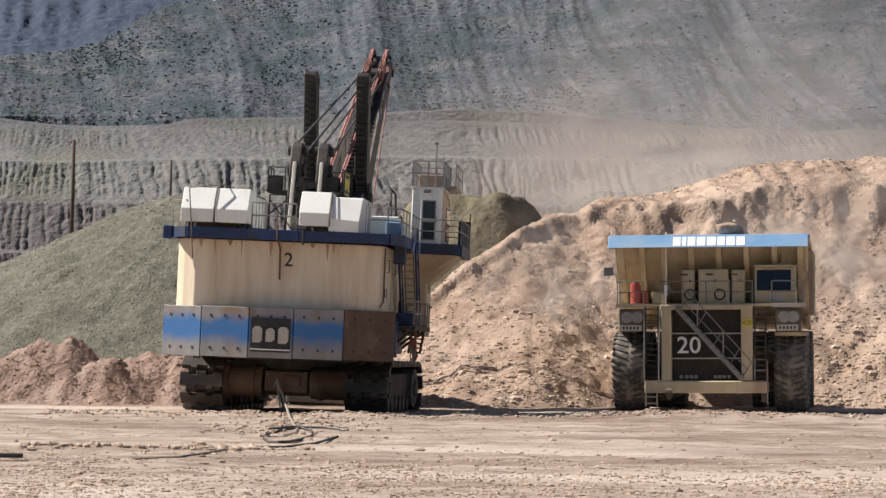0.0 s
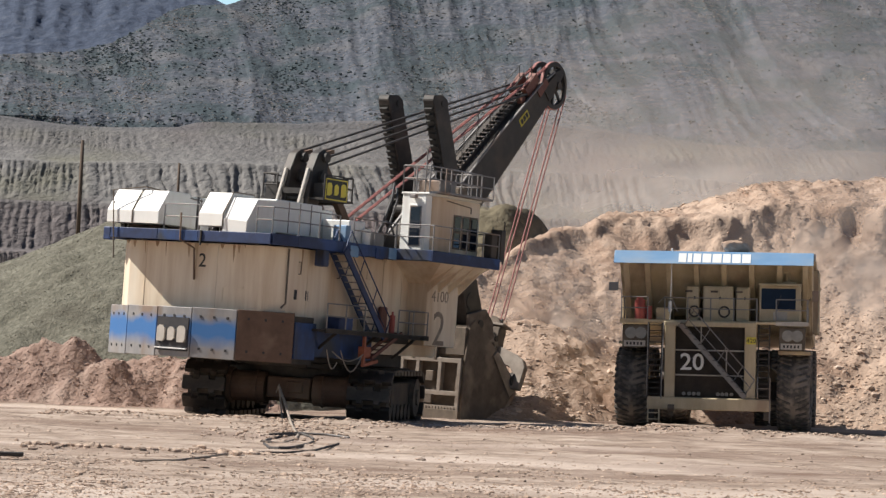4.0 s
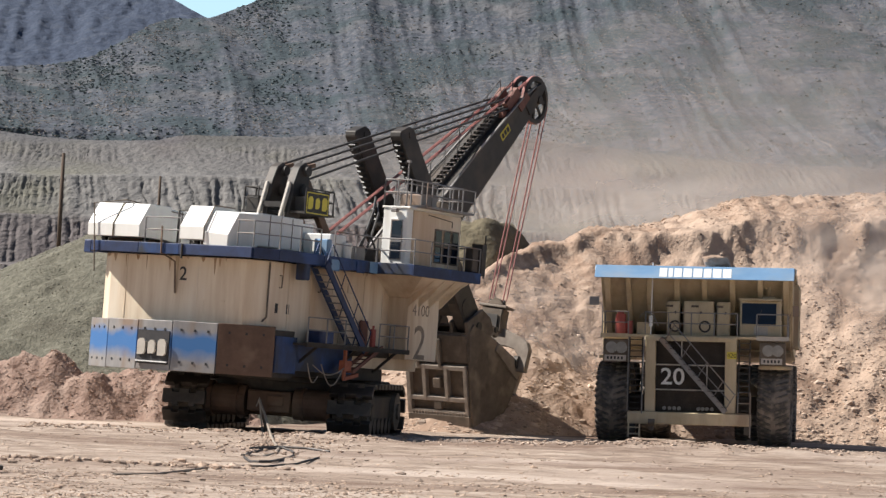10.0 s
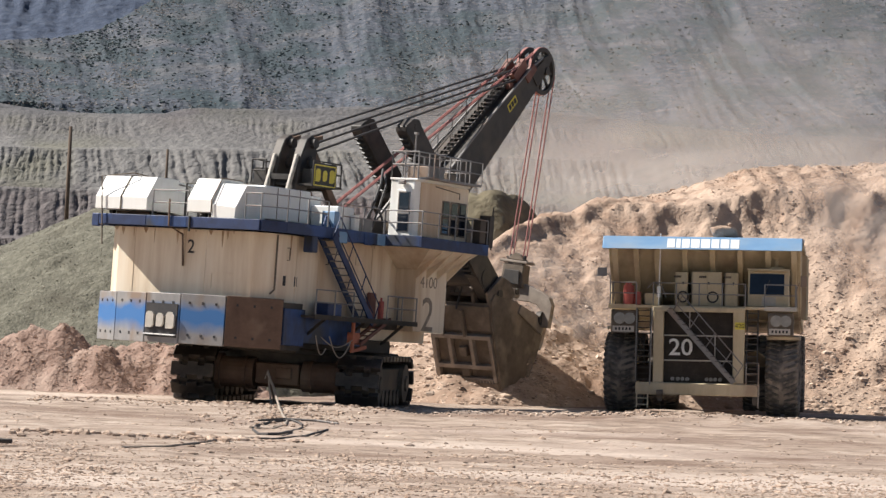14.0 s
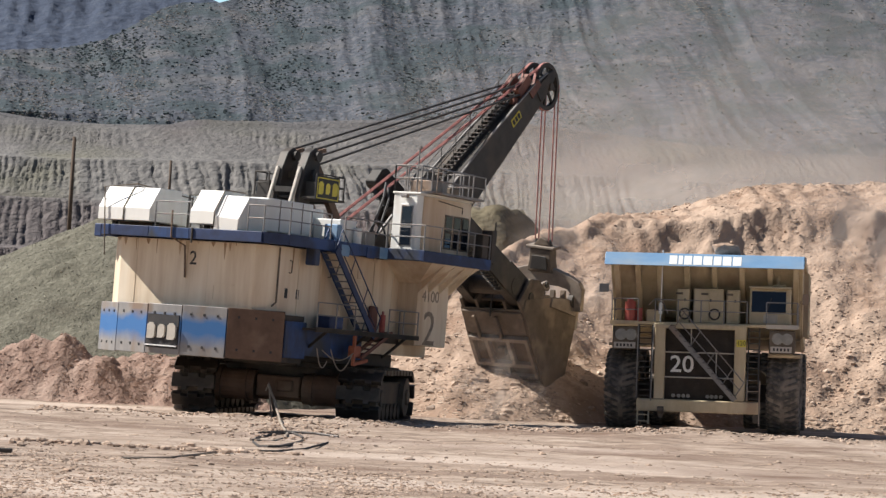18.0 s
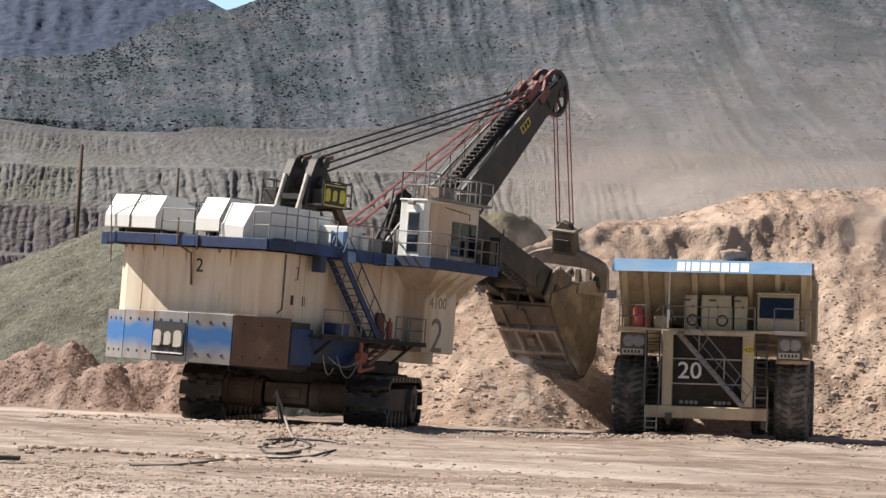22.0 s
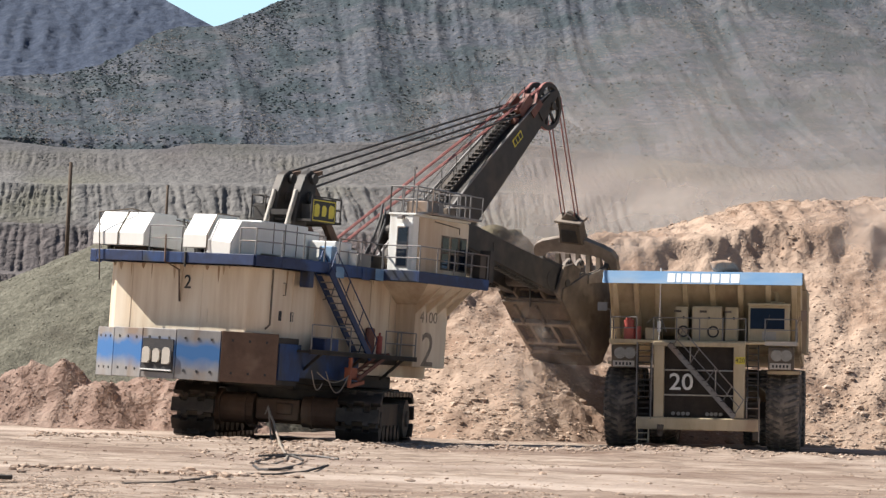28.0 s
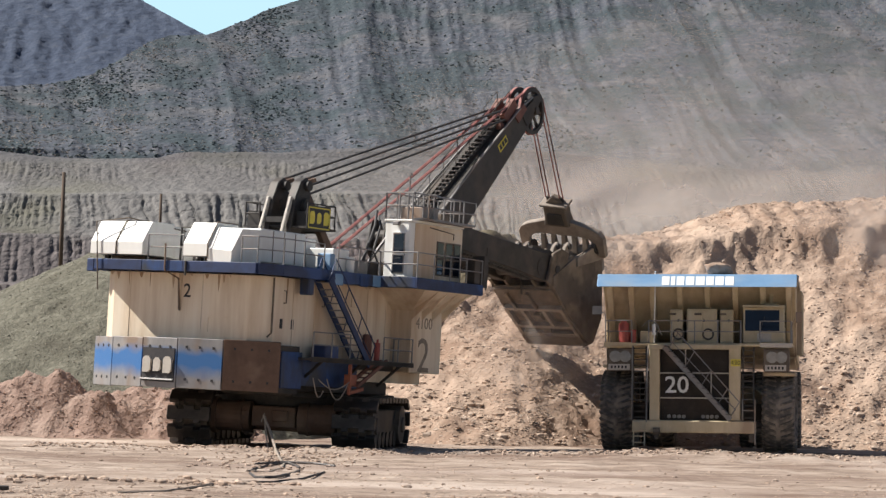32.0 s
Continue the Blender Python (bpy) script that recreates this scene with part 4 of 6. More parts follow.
def build_cab(root):
    cab = part("cab", Mesh().prism([(4.62, -0.05), (5.86, -0.05), (5.96, 0.2), (5.96, 4.2), (4.62, 4.2)], 7.6, 10.05, 2), WHITE, root, "white operator cab with dark windows", 0.04)
    part("cab_roof", Mesh().span((4.58, -0.10, 10.05), (6.02, 4.28, 10.14)), WHITE, cab, "", 0.02)
    side = part("side_panel", Mesh().span((5.96, 0.25, 7.65), (5.995, 4.18, 10.0)), CREAM, cab, "dusty cream side panel")
    door = part("cab_door", Mesh().span((5.02, -0.10, 7.65), (5.78, -0.05, 9.62)), WHITE, cab, "", 0.02)
    for z0, z1 in ((7.85, 8.58), (8.72, 9.5)):
        part("window_frame", Mesh().span((5.10, -0.125, z0 - 0.05), (5.70, -0.10, z1 + 0.05)), GREY, door)
        part("pane", Mesh().span((5.15, -0.14, z0), (5.65, -0.125, z1)), GLASS, door)
    part("door_handle", Mesh().path([(5.73, -0.10, 8.6), (5.73, -0.17, 8.6), (5.73, -0.17, 8.85), (5.73, -0.10, 8.85)], 0.018), DARK, door)
    for y in (2.35, 3.05, 3.72):
        w = part("side_window", Mesh().span((5.995, y - 0.31, 7.85), (6.02, y + 0.31, 9.35)), DUSTY, cab)
        part("pane", Mesh().span((6.02, y - 0.24, 7.92), (6.032, y + 0.24, 8.56)), GLASS, w)
        part("pane", Mesh().span((6.02, y - 0.24, 8.66), (6.032, y + 0.24, 9.28)), GLASS, w)
    fw = part("front_window", Mesh().span((4.75, 4.2, 8.2), (5.9, 4.23, 9.8)), GREY, cab)
    part("pane", Mesh().span((4.83, 4.23, 8.28), (5.82, 4.242, 9.72)), GLASS, fw)
    part("work_lamp", Mesh().box((5.3, -0.2, 9.95), (0.32, 0.22, 0.16)), GREY, cab, "", 0.03)
    part("conduit", Mesh().path([(6.0, 1.4, 9.9), (6.02, 3.4, 9.75), (6.02, 3.4, 9.5)], 0.025), DUSTY, cab)
    railing(cab, [(4.62, -0.05), (5.98, -0.05), (5.98, 4.22), (4.62, 4.22), (4.62, -0.05)], 10.14, 1.15, GREY, 0.032, 0.9)
    part("roof_rack", Mesh().span((5.7, 0.4, 10.14), (6.5, 4.4, 10.24)).path([(6.5, 0.4, 10.2), (6.5, 0.4, 11.2), (6.5, 4.4, 11.2), (6.5, 4.4, 10.2)], 0.03).path([(6.5, 0.4, 10.7), (6.5, 4.4, 10.7)], 0.03).path([(6.5, 1.7, 10.2), (6.5, 1.7, 11.2)], 0.03).path([(6.5, 3.0, 10.2), (6.5, 3.0, 11.2)], 0.03), GREY, cab, "grey service platform on the cab roof")
    part("roof_unit", Mesh().span((4.8, 0.9, 10.14), (5.9, 2.2, 10.75)), GREY, cab, "", 0.04)
    part("roof_box", Mesh().span((5.0, 2.8, 10.14), (5.7, 3.5, 10.6)), DUSTY, cab, "", 0.04)
    part("mast", Mesh().tube((5.6, 0.2, 10.14), (5.6, 0.2, 12.1), 0.035).box((5.6, 0.2, 12.1), (0.16, 0.16, 0.1)), GREY, cab)
    part("rear_box", Mesh().span((6.5, 3.9, 7.62), (6.9, 4.4, 8.7)), DARK, cab, "", 0.03)
    part("front_box", Mesh().span((6.4, 4.6, 7.5), (6.95, 4.95, 8.9)).beam((6.9, 4.9, 7.4), (6.9, 4.9, 9.3), 0.05), DARK, cab)


def build_gantry(root):
    for x in (-0.42, 0.76):
        g = part("gantry_leg", Mesh().beam((x, -1.75, 10.9), (x, -2.9, 7.6), 0.16, 0.20), LETTERGREY, root, "grey-white gantry rear leg", 0.03)
        part("front_leg", Mesh().beam((x, -0.95, 11.4), (x, 2.4, 7.55), 0.30, 0.42), RUST, g, "greasy brown gantry front leg", 0.03)
        part("head", Mesh().prism([(-2.1, 9.3), (-1.72, 10.9), (-1.38, 11.6), (-0.95, 11.85), (-0.6, 11.6), (-0.62, 10.9), (-0.95, 9.9), (-1.3, 9.0), (-2.05, 8.6)], x - 0.24, x + 0.24, 0), HANDLE, g, "dark curved gantry head", 0.05)
        part("pin", Mesh().tube((x - 0.42, -0.95, 11.45), (x + 0.42, -0.95, 11.45), 0.22, 14), DARK, g)
        part("pin", Mesh().tube((x - 0.38, -1.05, 10.6), (x + 0.38, -1.05, 10.6), 0.28, 14), DARK, g)
        part("socket", Mesh().beam((x - 0.14, -0.9, 11.62), (x - 0.14, -0.2, 11.85), 0.16, 0.18).beam((x + 0.14, -0.9, 11.62), (x + 0.14, -0.2, 11.8), 0.16, 0.18), RUST, g)
    for y, z in ((-2.0, 9.9), (-1.9, 8.6), (0.6, 9.6)):
        part("gantry_brace", Mesh().beam((-0.42, y, z), (0.76, y, z), 0.24), DARK, root)
    part("gantry_platform", Mesh().span((-1.6, -1.9, 9.55), (1.75, 0.4, 9.65)), DARK, root)
    railing(root, [(-1.55, -0.2), (-1.55, -1.85), (-0.8, -1.85)], 9.65, 1.0, DARK, 0.03, 0.8)
    railing(root, [(1.7, -1.8), (1.7, 0.35), (1.0, 0.35)], 9.65, 1.0, DARK, 0.03, 0.8)
    for x0 in (-1.6, 0.9):
        part("gantry_box", Mesh().span((x0, -1.6, 9.65), (x0 + 0.6, -0.9, 10.3)), DARK, root)
    s = part("logo_sign", Mesh().span((1.76, -1.35, 9.55), (1.83, 0.45, 10.62)), LETTERBLACK, root, "black sign with three yellow block shapes in a yellow frame", 0.02)
    m = Mesh()
    for y0, y1, z0, z1 in ((-1.28, 0.38, 10.50, 10.55), (-1.28, 0.38, 9.62, 9.67), (-1.28, -1.23, 9.62, 10.55), (0.33, 0.38, 9.62, 10.55)):
        m.span((1.832, y0, z0), (1.842, y1, z1))
    for y, w, h in ((-0.98, 0.36, 0.56), (-0.45, 0.32, 0.48), (0.09, 0.38, 0.58)):
        c, z0, z1 = 0.10, 10.09 - h / 2, 10.09 + h / 2
        m.prism([(y - w / 2, z0), (y + w / 2 - c, z0), (y + w / 2, z0 + c), (y + w / 2, z1 - c), (y + w / 2 - c, z1), (y - w / 2 + c, z1), (y - w / 2, z1 - c)], 1.83, 1.845, 0)
    s.matrix_basis = pose(0, -0.62, -0.05)
    part("sign_shape", m, YELLOW, s, "yellow shapes")


TIP = Vector((1.05, 17.70, 17.45))
FOOT = Vector((0.2, 3.6, 4.6))
SHEAVE_R = 1.18
SHEAVE = TIP + Vector((0, 0.12, -0.42))


def build_boom(root):
    d = (TIP - FOOT).normalized()
    side = Vector((1, 0, 0))
    side = (side - d * side.dot(d)).normalized()
    upb = side.cross(d).normalized()
    length = (TIP - FOOT).length

    def at(f, s, u):
        return FOOT + d * (f * length) + side * s + upb * u
    # box girder: stations of (fraction, half width, top, bottom)
    st = ((0.0, 0.9, 0.45, -0.55), (0.12, 1.0, 0.75, -0.95), (0.42, 0.95, 0.95, -1.15), (0.70, 0.75, 0.80, -0.95), (0.93, 0.62, 0.55, -0.70), (1.0, 0.58, 0.30, -0.52), (1.035, 0.55, 0.05, -0.35))
    vs, fs = [], []
    for f, w, t, b in st:
        vs += [at(f, -w, b), at(f, w, b), at(f, w, t), at(f, -w, t)]
    for i in range(len(st) - 1):
        for k in range(4):
            fs.append((4 * i + k, 4 * i + (k + 1) % 4, 4 * i + 4 + (k + 1) % 4, 4 * i + 4 + k))
    n = 4 * (len(st) - 1)
    fs += [(3, 2, 1, 0), (n, n + 1, n + 2, n + 3)]
    boom = part("boom", Mesh().add(vs, fs), DARK, root, "long dark steel box boom", 0.03)
    for s in (-1, 1):
        pts = [at(f, s * (w + 0.03), t + 0.03) for f, w, t, b in st[1:6]]
        for p, q in zip(pts, pts[1:]):
            part("top_flange", Mesh().beam(p, q, 0.10, 0.06), GREY, boom, "bright worn top edge")
    # stepped ladder with a handrail along the top
    lad = part("boom_ladder", Mesh().beam(at(0.30, -0.25, 1.05), at(0.90, -0.12, 0.80), 0.06, 0.22).beam(at(0.30, 0.35, 1.05), at(0.90, 0.25, 0.80), 0.06, 0.22), DARK, boom, "stepped catwalk")
    tread = Mesh().box((0, 0, 0), (0.56, 0.26, 0.05)).mesh("tread", GREY)
    for i in range(34):
        f = 0.31 + 0.58 * i / 33
        o = new("tread", tread)
        o.parent = lad
        o.matrix_basis = Matrix.Translation(at(f, 0.05, 1.16 - 0.25 * (f - 0.3) / 0.6))
    h = Mesh()
    for s in (-0.30, 0.40):
        ps = [at(f, s, 1.1 - 0.25 * (f - 0.3) / 0.6) for f in np.linspace(0.3, 0.9, 9)]
        for p in ps:
            h.tube(p, p + Vector((0, -0.1, 0.95)), 0.022, 5)
        for p, q in zip(ps, ps[1:]):
            h.tube(p + Vector((0, -0.1, 0.95)), q + Vector((0, -0.1, 0.95)), 0.022, 5)
            h.tube(p + Vector((0, -0.05, 0.5)), q + Vector((0, -0.05, 0.5)), 0.018, 5)
    part("ladder_rail", h, DARK, lad)
    # point sheaves
    for s in (-0.36, 0.36):
        sh = part("point_sheave", Mesh().ring((SHEAVE.x + s, SHEAVE.y, SHEAVE.z), SHEAVE_R - 0.20, SHEAVE_R, -0.11, 0.11, 40).ring((SHEAVE.x + s, SHEAVE.y, SHEAVE.z), 0.0, 0.30, -0.16, 0.16, 20), DARK, root, "large spoked rope sheave")
        for i in range(8):
            a = 2 * math.pi * i / 8
            o = part("spoke", Mesh().beam((SHEAVE.x + s, SHEAVE.y + 0.24 * math.cos(a), SHEAVE.z + 0.24 * math.sin(a)), (SHEAVE.x + s, SHEAVE.y + (SHEAVE_R - 0.18) * math.cos(a), SHEAVE.z + (SHEAVE_R - 0.18) * math.sin(a)), 0.09, 0.13), DARK, sh)
        part("rope_wrap", Mesh().ring((SHEAVE.x + s, SHEAVE.y, SHEAVE.z), SHEAVE_R - 0.01, SHEAVE_R + 0.035, -0.07, 0.07, 40), PINK, sh)
    part("sheave_pin", Mesh().tube(SHEAVE - Vector((0.75, 0, 0)), SHEAVE + Vector((0.75, 0, 0)), 0.2, 14), DARK, root)
    for s in (-0.62, 0.62):
        part("sheave_cheek", Mesh().beam(at(0.93, s, -0.1), at(1.0, s, 0.0), 0.12, 0.8, 0.12, 0.45), DARK, boom)
    part("pendant_block", Mesh().beam(at(0.865, -0.35, 0.85), at(0.93, -0.35, 0.95), 0.3, 0.5).beam(at(0.865, 0.4, 0.85), at(0.93, 0.4, 0.95), 0.3, 0.5).beam(at(0.84, -0.5, 0.75), at(0.84, 0.55, 0.75), 0.3, 0.35).beam(at(0.90, 0.6, 0.3), at(0.95, 0.62, 0.45), 0.2, 0.4), REDPAINT, boom, "red-brown pendant anchor")
    plate = part("boom_logo", Mesh().beam(at(0.785, 0.705, 0.12), at(0.832, 0.688, 0.12), 0.03, 0.40), YELLOW, boom, "yellow plate with black block shapes")
    blk = Mesh()
    for f in (0.789, 0.803, 0.817):
        blk.beam(at(f, 0.72, 0.12), at(f + 0.010, 0.716, 0.12), 0.03, 0.26)
    part("plate_shapes", blk, LETTERBLACK, plate)
    part("shipper_shaft", Mesh().tube((-1.6, 8.57, 9.94), (1.95, 8.57, 9.94), 0.34, 18), DARK, root)
    for x in (-1.11, 1.38):
        part("saddle_block", Mesh().prism([(7.9, 9.3), (8.3, 10.7), (9.0, 10.8), (9.5, 9.9), (9.1, 9.1), (8.3, 8.9)], x - 0.48, x - 0.36, 0).prism([(7.9, 9.3), (8.3, 10.7), (9.0, 10.8), (9.5, 9.9), (9.1, 9.1), (8.3, 8.9)], x + 0.36, x + 0.48, 0), DARK, root, "", 0.03)
    # ropes that stand still on the shovel
    for x in (-0.42, 0.76):
        for s, z0, u in ((-0.12, 11.80, 1.12), (0.12, 11.15, 0.62)):
            e = at(0.885, (0.42 if x > 0 else -0.38) + s * 0.6, u)
            part("suspension_rope", Mesh().tube((x + s, -0.55, z0), e, 0.055, 7), ROPE, root)
    for s in (-0.36, 0.36):
        for k in (-0.055, 0.055):
            a = Vector((0.3 + s * 0.9 + k, 1.75, 8.62))
            b = Vector((SHEAVE.x + s + k, SHEAVE.y - 0.82, SHEAVE.z + 0.84))
            part("hoist_rope", Mesh().tube(a, b, 0.042, 7), PINK, root, "faded red hoist rope")


# handle and dipper in one frame: x to the right, y along the handle from its tail, z across it
def build_dipper(root):
    arm = new("dipper_arm")
    arm.parent = root
    tagged(arm, "dark twin dipper handles with a dusty steel dipper")
    for x in (-1.11, 1.38):
        part("handle", Mesh().prism([(0.0, 0.15), (0.2, 0.85), (0.5, 1.12), (6.0, 1.25), (11.4, 1.48), (12.1, 1.35), (12.0, 0.2), (11.2, 0.05), (0.9, -0.02), (0.2, 0.0)], x - 0.29, x + 0.29, 0), HANDLE, arm, "dark handle beam with a toothed rack", 0.03)
        rk = Mesh()
        for i in range(30):
            y = 0.5 + i * 0.30
            rk.prism([(y, -0.02), (y + 0.05, -0.18), (y + 0.12, -0.18), (y + 0.17, -0.02)], x - 0.2, x + 0.2, 0)
        rk.span((x - 0.22, 0.4, -0.06), (x + 0.22, 9.6, 0.0))
        part("rack", rk, BLACK, arm)
        part("tail_cap", Mesh().prism([(-0.03, 0.13), (0.18, 0.88), (0.48, 1.15), (0.8, 1.16), (0.8, -0.04), (0.15, -0.03)], x - 0.305, x + 0.305, 0), HANDLE, arm, "dark worn tail cap", 0.04)
        part("tail_pin", Mesh().tube((x - 0.34, 0.55, 0.72), (x + 0.34, 0.55, 0.72), 0.16, 14), DARK, arm)
    part("torque_tube", Mesh().tube((-1.4, 10.3, 0.65), (1.7, 10.3, 0.65), 0.46, 20), DARK, arm)
    x0, x1 = -1.70, 1.98
    side_profile = [(11.1, 0.35), (11.2, -0.2), (12.7, -1.1), (14.6, -2.0), (15.5, -2.4), (16.1, -2.15), (16.7, -0.8), (16.2, 1.6), (15.7, 2.75), (14.9, 2.65), (13.2, 1.75), (12.0, 0.95)]
    for a, b in ((x0, x0 + 0.12), (x1 - 0.12, x1)):
        part("dipper_side", Mesh().prism(side_profile, a, b, 0), DUSTY, arm, "dust-coated dipper side", 0.02)

    def slab(name, p, q, thick, mat=DUSTY, inset=0.1, label=""):
        p, q = Vector((0, *p)), Vector((0, *q))
        n = Vector((1, 0, 0)).cross(q - p).normalized() * thick
        m = Mesh().add([(x, v.y, v.z) for x in (x0 + inset, x1 - inset) for v in (p, q, q + n, p + n)], [(0, 1, 2, 3), (7, 6, 5, 4), (0, 4, 5, 1), (1, 5, 6, 2), (2, 6, 7, 3), (3, 7, 4, 0)])
        return part(name, m, mat, arm, label, 0.015)
    slab("dipper_back", (11.15, 0.2), (12.0, 0.9), 0.14)
    slab("dipper_back", (12.0, 0.9), (13.2, 1.7), 0.14)
    slab("dipper_heel", (14.8, -2.07), (15.5, -2.38), -0.16)
    slab("dipper_heel", (15.5, -2.38), (16.1, -2.13), -0.16)
    slab("dipper_front", (16.1, -2.13), (16.68, -0.8), -0.18)
    slab("dipper_front", (16.68, -0.8), (16.2, 1.6), -0.18)
    slab("lip", (16.2, 1.6), (15.7, 2.85), -0.24, GREY, 0.0, "bright worn lip")
    for i in range(6):
        x = x0 + 0.3 + i * (x1 - x0 - 0.6) / 5
        part("tooth", Mesh().prism([(16.1, 2.3), (15.8, 2.4), (15.4, 3.4), (15.52, 3.42), (15.95, 2.95)], x - 0.14, x + 0.14, 0), DUSTY, arm, "", 0.02)
    for x in (x0 - 0.05, x1 + 0.05):
        part("wear_band", Mesh().prism([(13.3, 1.25), (15.75, 2.1), (15.7, 2.7), (14.9, 2.6), (13.2, 1.7)], x - 0.05, x + 0.05, 0), DOORGREY, arm, "pale worn top band", 0.02)
    for x in (-1.11, 1.38):
        part("pitch_brace", Mesh().beam((x, 9.4, 1.45), (x, 12.6, 1.6), 0.26, 0.26), DARK, arm)
        for e in (-0.43, 0.43):
            part("hinge_lug", Mesh().prism([(10.7, 0.0), (11.0, 1.5), (11.8, 1.9), (12.6, 1.8), (12.4, 0.4), (11.4, -0.3)], x + e - 0.09, x + e + 0.09, 0), DUSTY, arm, "", 0.03)
        part("hinge_pin", Mesh().tube((x - 0.58, 11.5, 0.75), (x + 0.58, 11.5, 0.75), 0.22, 14), DARK, arm)
    for x in (x0 - 0.06, x1 + 0.06):
        part("bail_lug", Mesh().tube((x - 0.14, 15.1, 2.65), (x + 0.14, 15.1, 2.65), 0.36, 16), DARK, arm)
    for x in (-1.35, -0.75, 0.95, 1.62):                     # paired curved lugs on the back
        part("back_lug", Mesh().prism([(12.5, 1.0), (12.3, 1.5), (12.45, 2.1), (12.8, 2.45), (13.2, 2.3), (13.15, 2.05), (12.9, 2.0), (12.8, 1.7), (13.2, 1.45), (13.1, 1.2)], x - 0.10, x + 0.10, 0), DOORGREY, arm, "pale worn lug", 0.02)
        part("lug_pin", Mesh().tube((x - 0.17, 12.78, 2.2), (x + 0.17, 12.78, 2.2), 0.15, 12), DARK, arm)
    part("latch_rod", Mesh().path([(0.1, 9.8, 0.75), (0.1, 10.9, 0.5), (0.1, 11.3, -0.6)], 0.05), DARK, arm)
    # ore heaped in the dipper
    ore = Mesh()
    rs = random.Random(5)
    for i in range(120):
        f, x = rs.random(), rs.uniform(x0 + 0.35, x1 - 0.35)
        y, z = 13.1 + 2.4 * f, 1.2 + 0.7 * f + 0.4 * math.sin(math.pi * f) * (1 - abs(x) / 2.4) - rs.uniform(0.1, 0.45)
        pts, faces = STONE_SHAPES[i % 6]
        q = rs.uniform(0.15, 0.36)
        ore.add([(x + p[0] * q, y + p[1] * q, z + p[2] * q * 0.9) for p in pts], faces)
    tagged(part("ore_load", ore, ROCK, arm, "broken ore in the dipper"), kind="stuff")
    # door on the back of the dipper, with a raised lattice and a toothed latch bar
    w0, w1 = x0 + 0.1, x1 - 0.15
    hung = pose(0, 11.2, -0.2, -24.5)
    part("dipper_door", Mesh().span((w0, 0.0, -0.02), (w1, 4.2, 0.08)), DUSTY, arm, "dusty dipper door", 0.02).matrix_basis = hung
    part("door_head", Mesh().span((w0 - 0.04, 0.1, -0.16), (w1 + 0.04, 1.45, -0.0)), DUSTY, arm, "", 0.04).matrix_basis = hung
    for x in (-0.9, 0.35):
        part("head_rib", Mesh().span((x - 0.09, 0.3, -0.34), (x + 0.09, 1.7, -0.14)), DUSTY, arm, "", 0.03).matrix_basis = hung
    for x, e in ((w0 + 0.1, 4.05), (w0 + 1.0, 3.3), (w0 + 2.25, 3.3), (w1 - 0.1, 4.05)):
        part("door_stile", Mesh().span((x - 0.1, 1.6, -0.32), (x + 0.1, e, -0.0)), DOORGREY, arm, "pale worn lattice bar", 0.02).matrix_basis = hung
    for y in (1.72, 3.28):
        part("door_bar", Mesh().span((w0, y - 0.11, -0.31), (w1, y + 0.11, 0.0)), DOORGREY, arm, "pale worn lattice bar", 0.02).matrix_basis = hung
    bar = Mesh().span((w0 + 0.1, 3.86, -0.30), (w1 - 0.1, 3.98, -0.1))
    for i in range(18):
        x = w0 + 0.25 + i * (w1 - w0 - 0.5) / 17
        bar.span((x - 0.04, 3.92, -0.36), (x + 0.04, 4.1, -0.18))
    part("latch_bar", bar, DOORGREY, arm, "toothed latch bar").matrix_basis = hung
    for y in (2.5, 3.55):
        part("latch_box", Mesh().box((0.1, y, -0.15), (0.42, 0.5, 0.3)), DUSTY, arm, "", 0.03).matrix_basis = hung
    return arm


def build_bail(root):
    """Frame with its pivot at the origin, rope pull along +z."""
    b = new("bail")
    b.parent = root
    tagged(b, "dark arched bail with a rope equalizer")
    arch = [(-2.42, -0.35), (-2.46, 0.8), (-2.25, 1.15), (-1.8, 1.38), (-0.8, 1.68), (0.8, 1.68), (1.8, 1.38), (2.25, 1.15), (2.46, 0.8), (2.42, -0.35), (1.95, -0.35), (1.9, 0.4), (1.6, 0.72), (1.1, 0.82), (-1.1, 0.82), (-1.6, 0.72), (-1.9, 0.4), (-1.95, -0.35)]
    part("bail_arch", Mesh().prism(arch, -0.17, 0.17, 1), DOORGREY, b, "broad dust-grey bail arch", 0.03)
    part("equalizer", Mesh().prism([(-0.72, 1.45), (0.72, 1.45), (0.62, 2.1), (0.62, 2.62), (-0.62, 2.62), (-0.62, 2.1)], -0.34, 0.34, 1), DUSTY, b, "dusty rope equalizer", 0.05)
    part("equalizer_cheek", Mesh().prism([(-0.5, 1.6), (0.5, 1.6), (0.42, 2.3), (-0.42, 2.3)], -0.42, -0.36, 1), DARK, b, "", 0.02)
    part("equalizer_cap", Mesh().span((-0.80, -0.40, 2.66), (0.80, 0.40, 2.80)), DOORGREY, b, "pale worn cap plate", 0.03)
    part("cap_lug", Mesh().prism([(-0.5, 2.82), (0.5, 2.82), (0.25, 3.1), (-0.1, 3.2)], -0.2, 0.2, 1), DUSTY, b, "", 0.03)
    for x in (-0.4, 0.4):
        part("rope_socket", Mesh().tube((x, 0, 2.5), (x, 0, 3.1), 0.12, 10, 0.07), DARK, b)
    return b


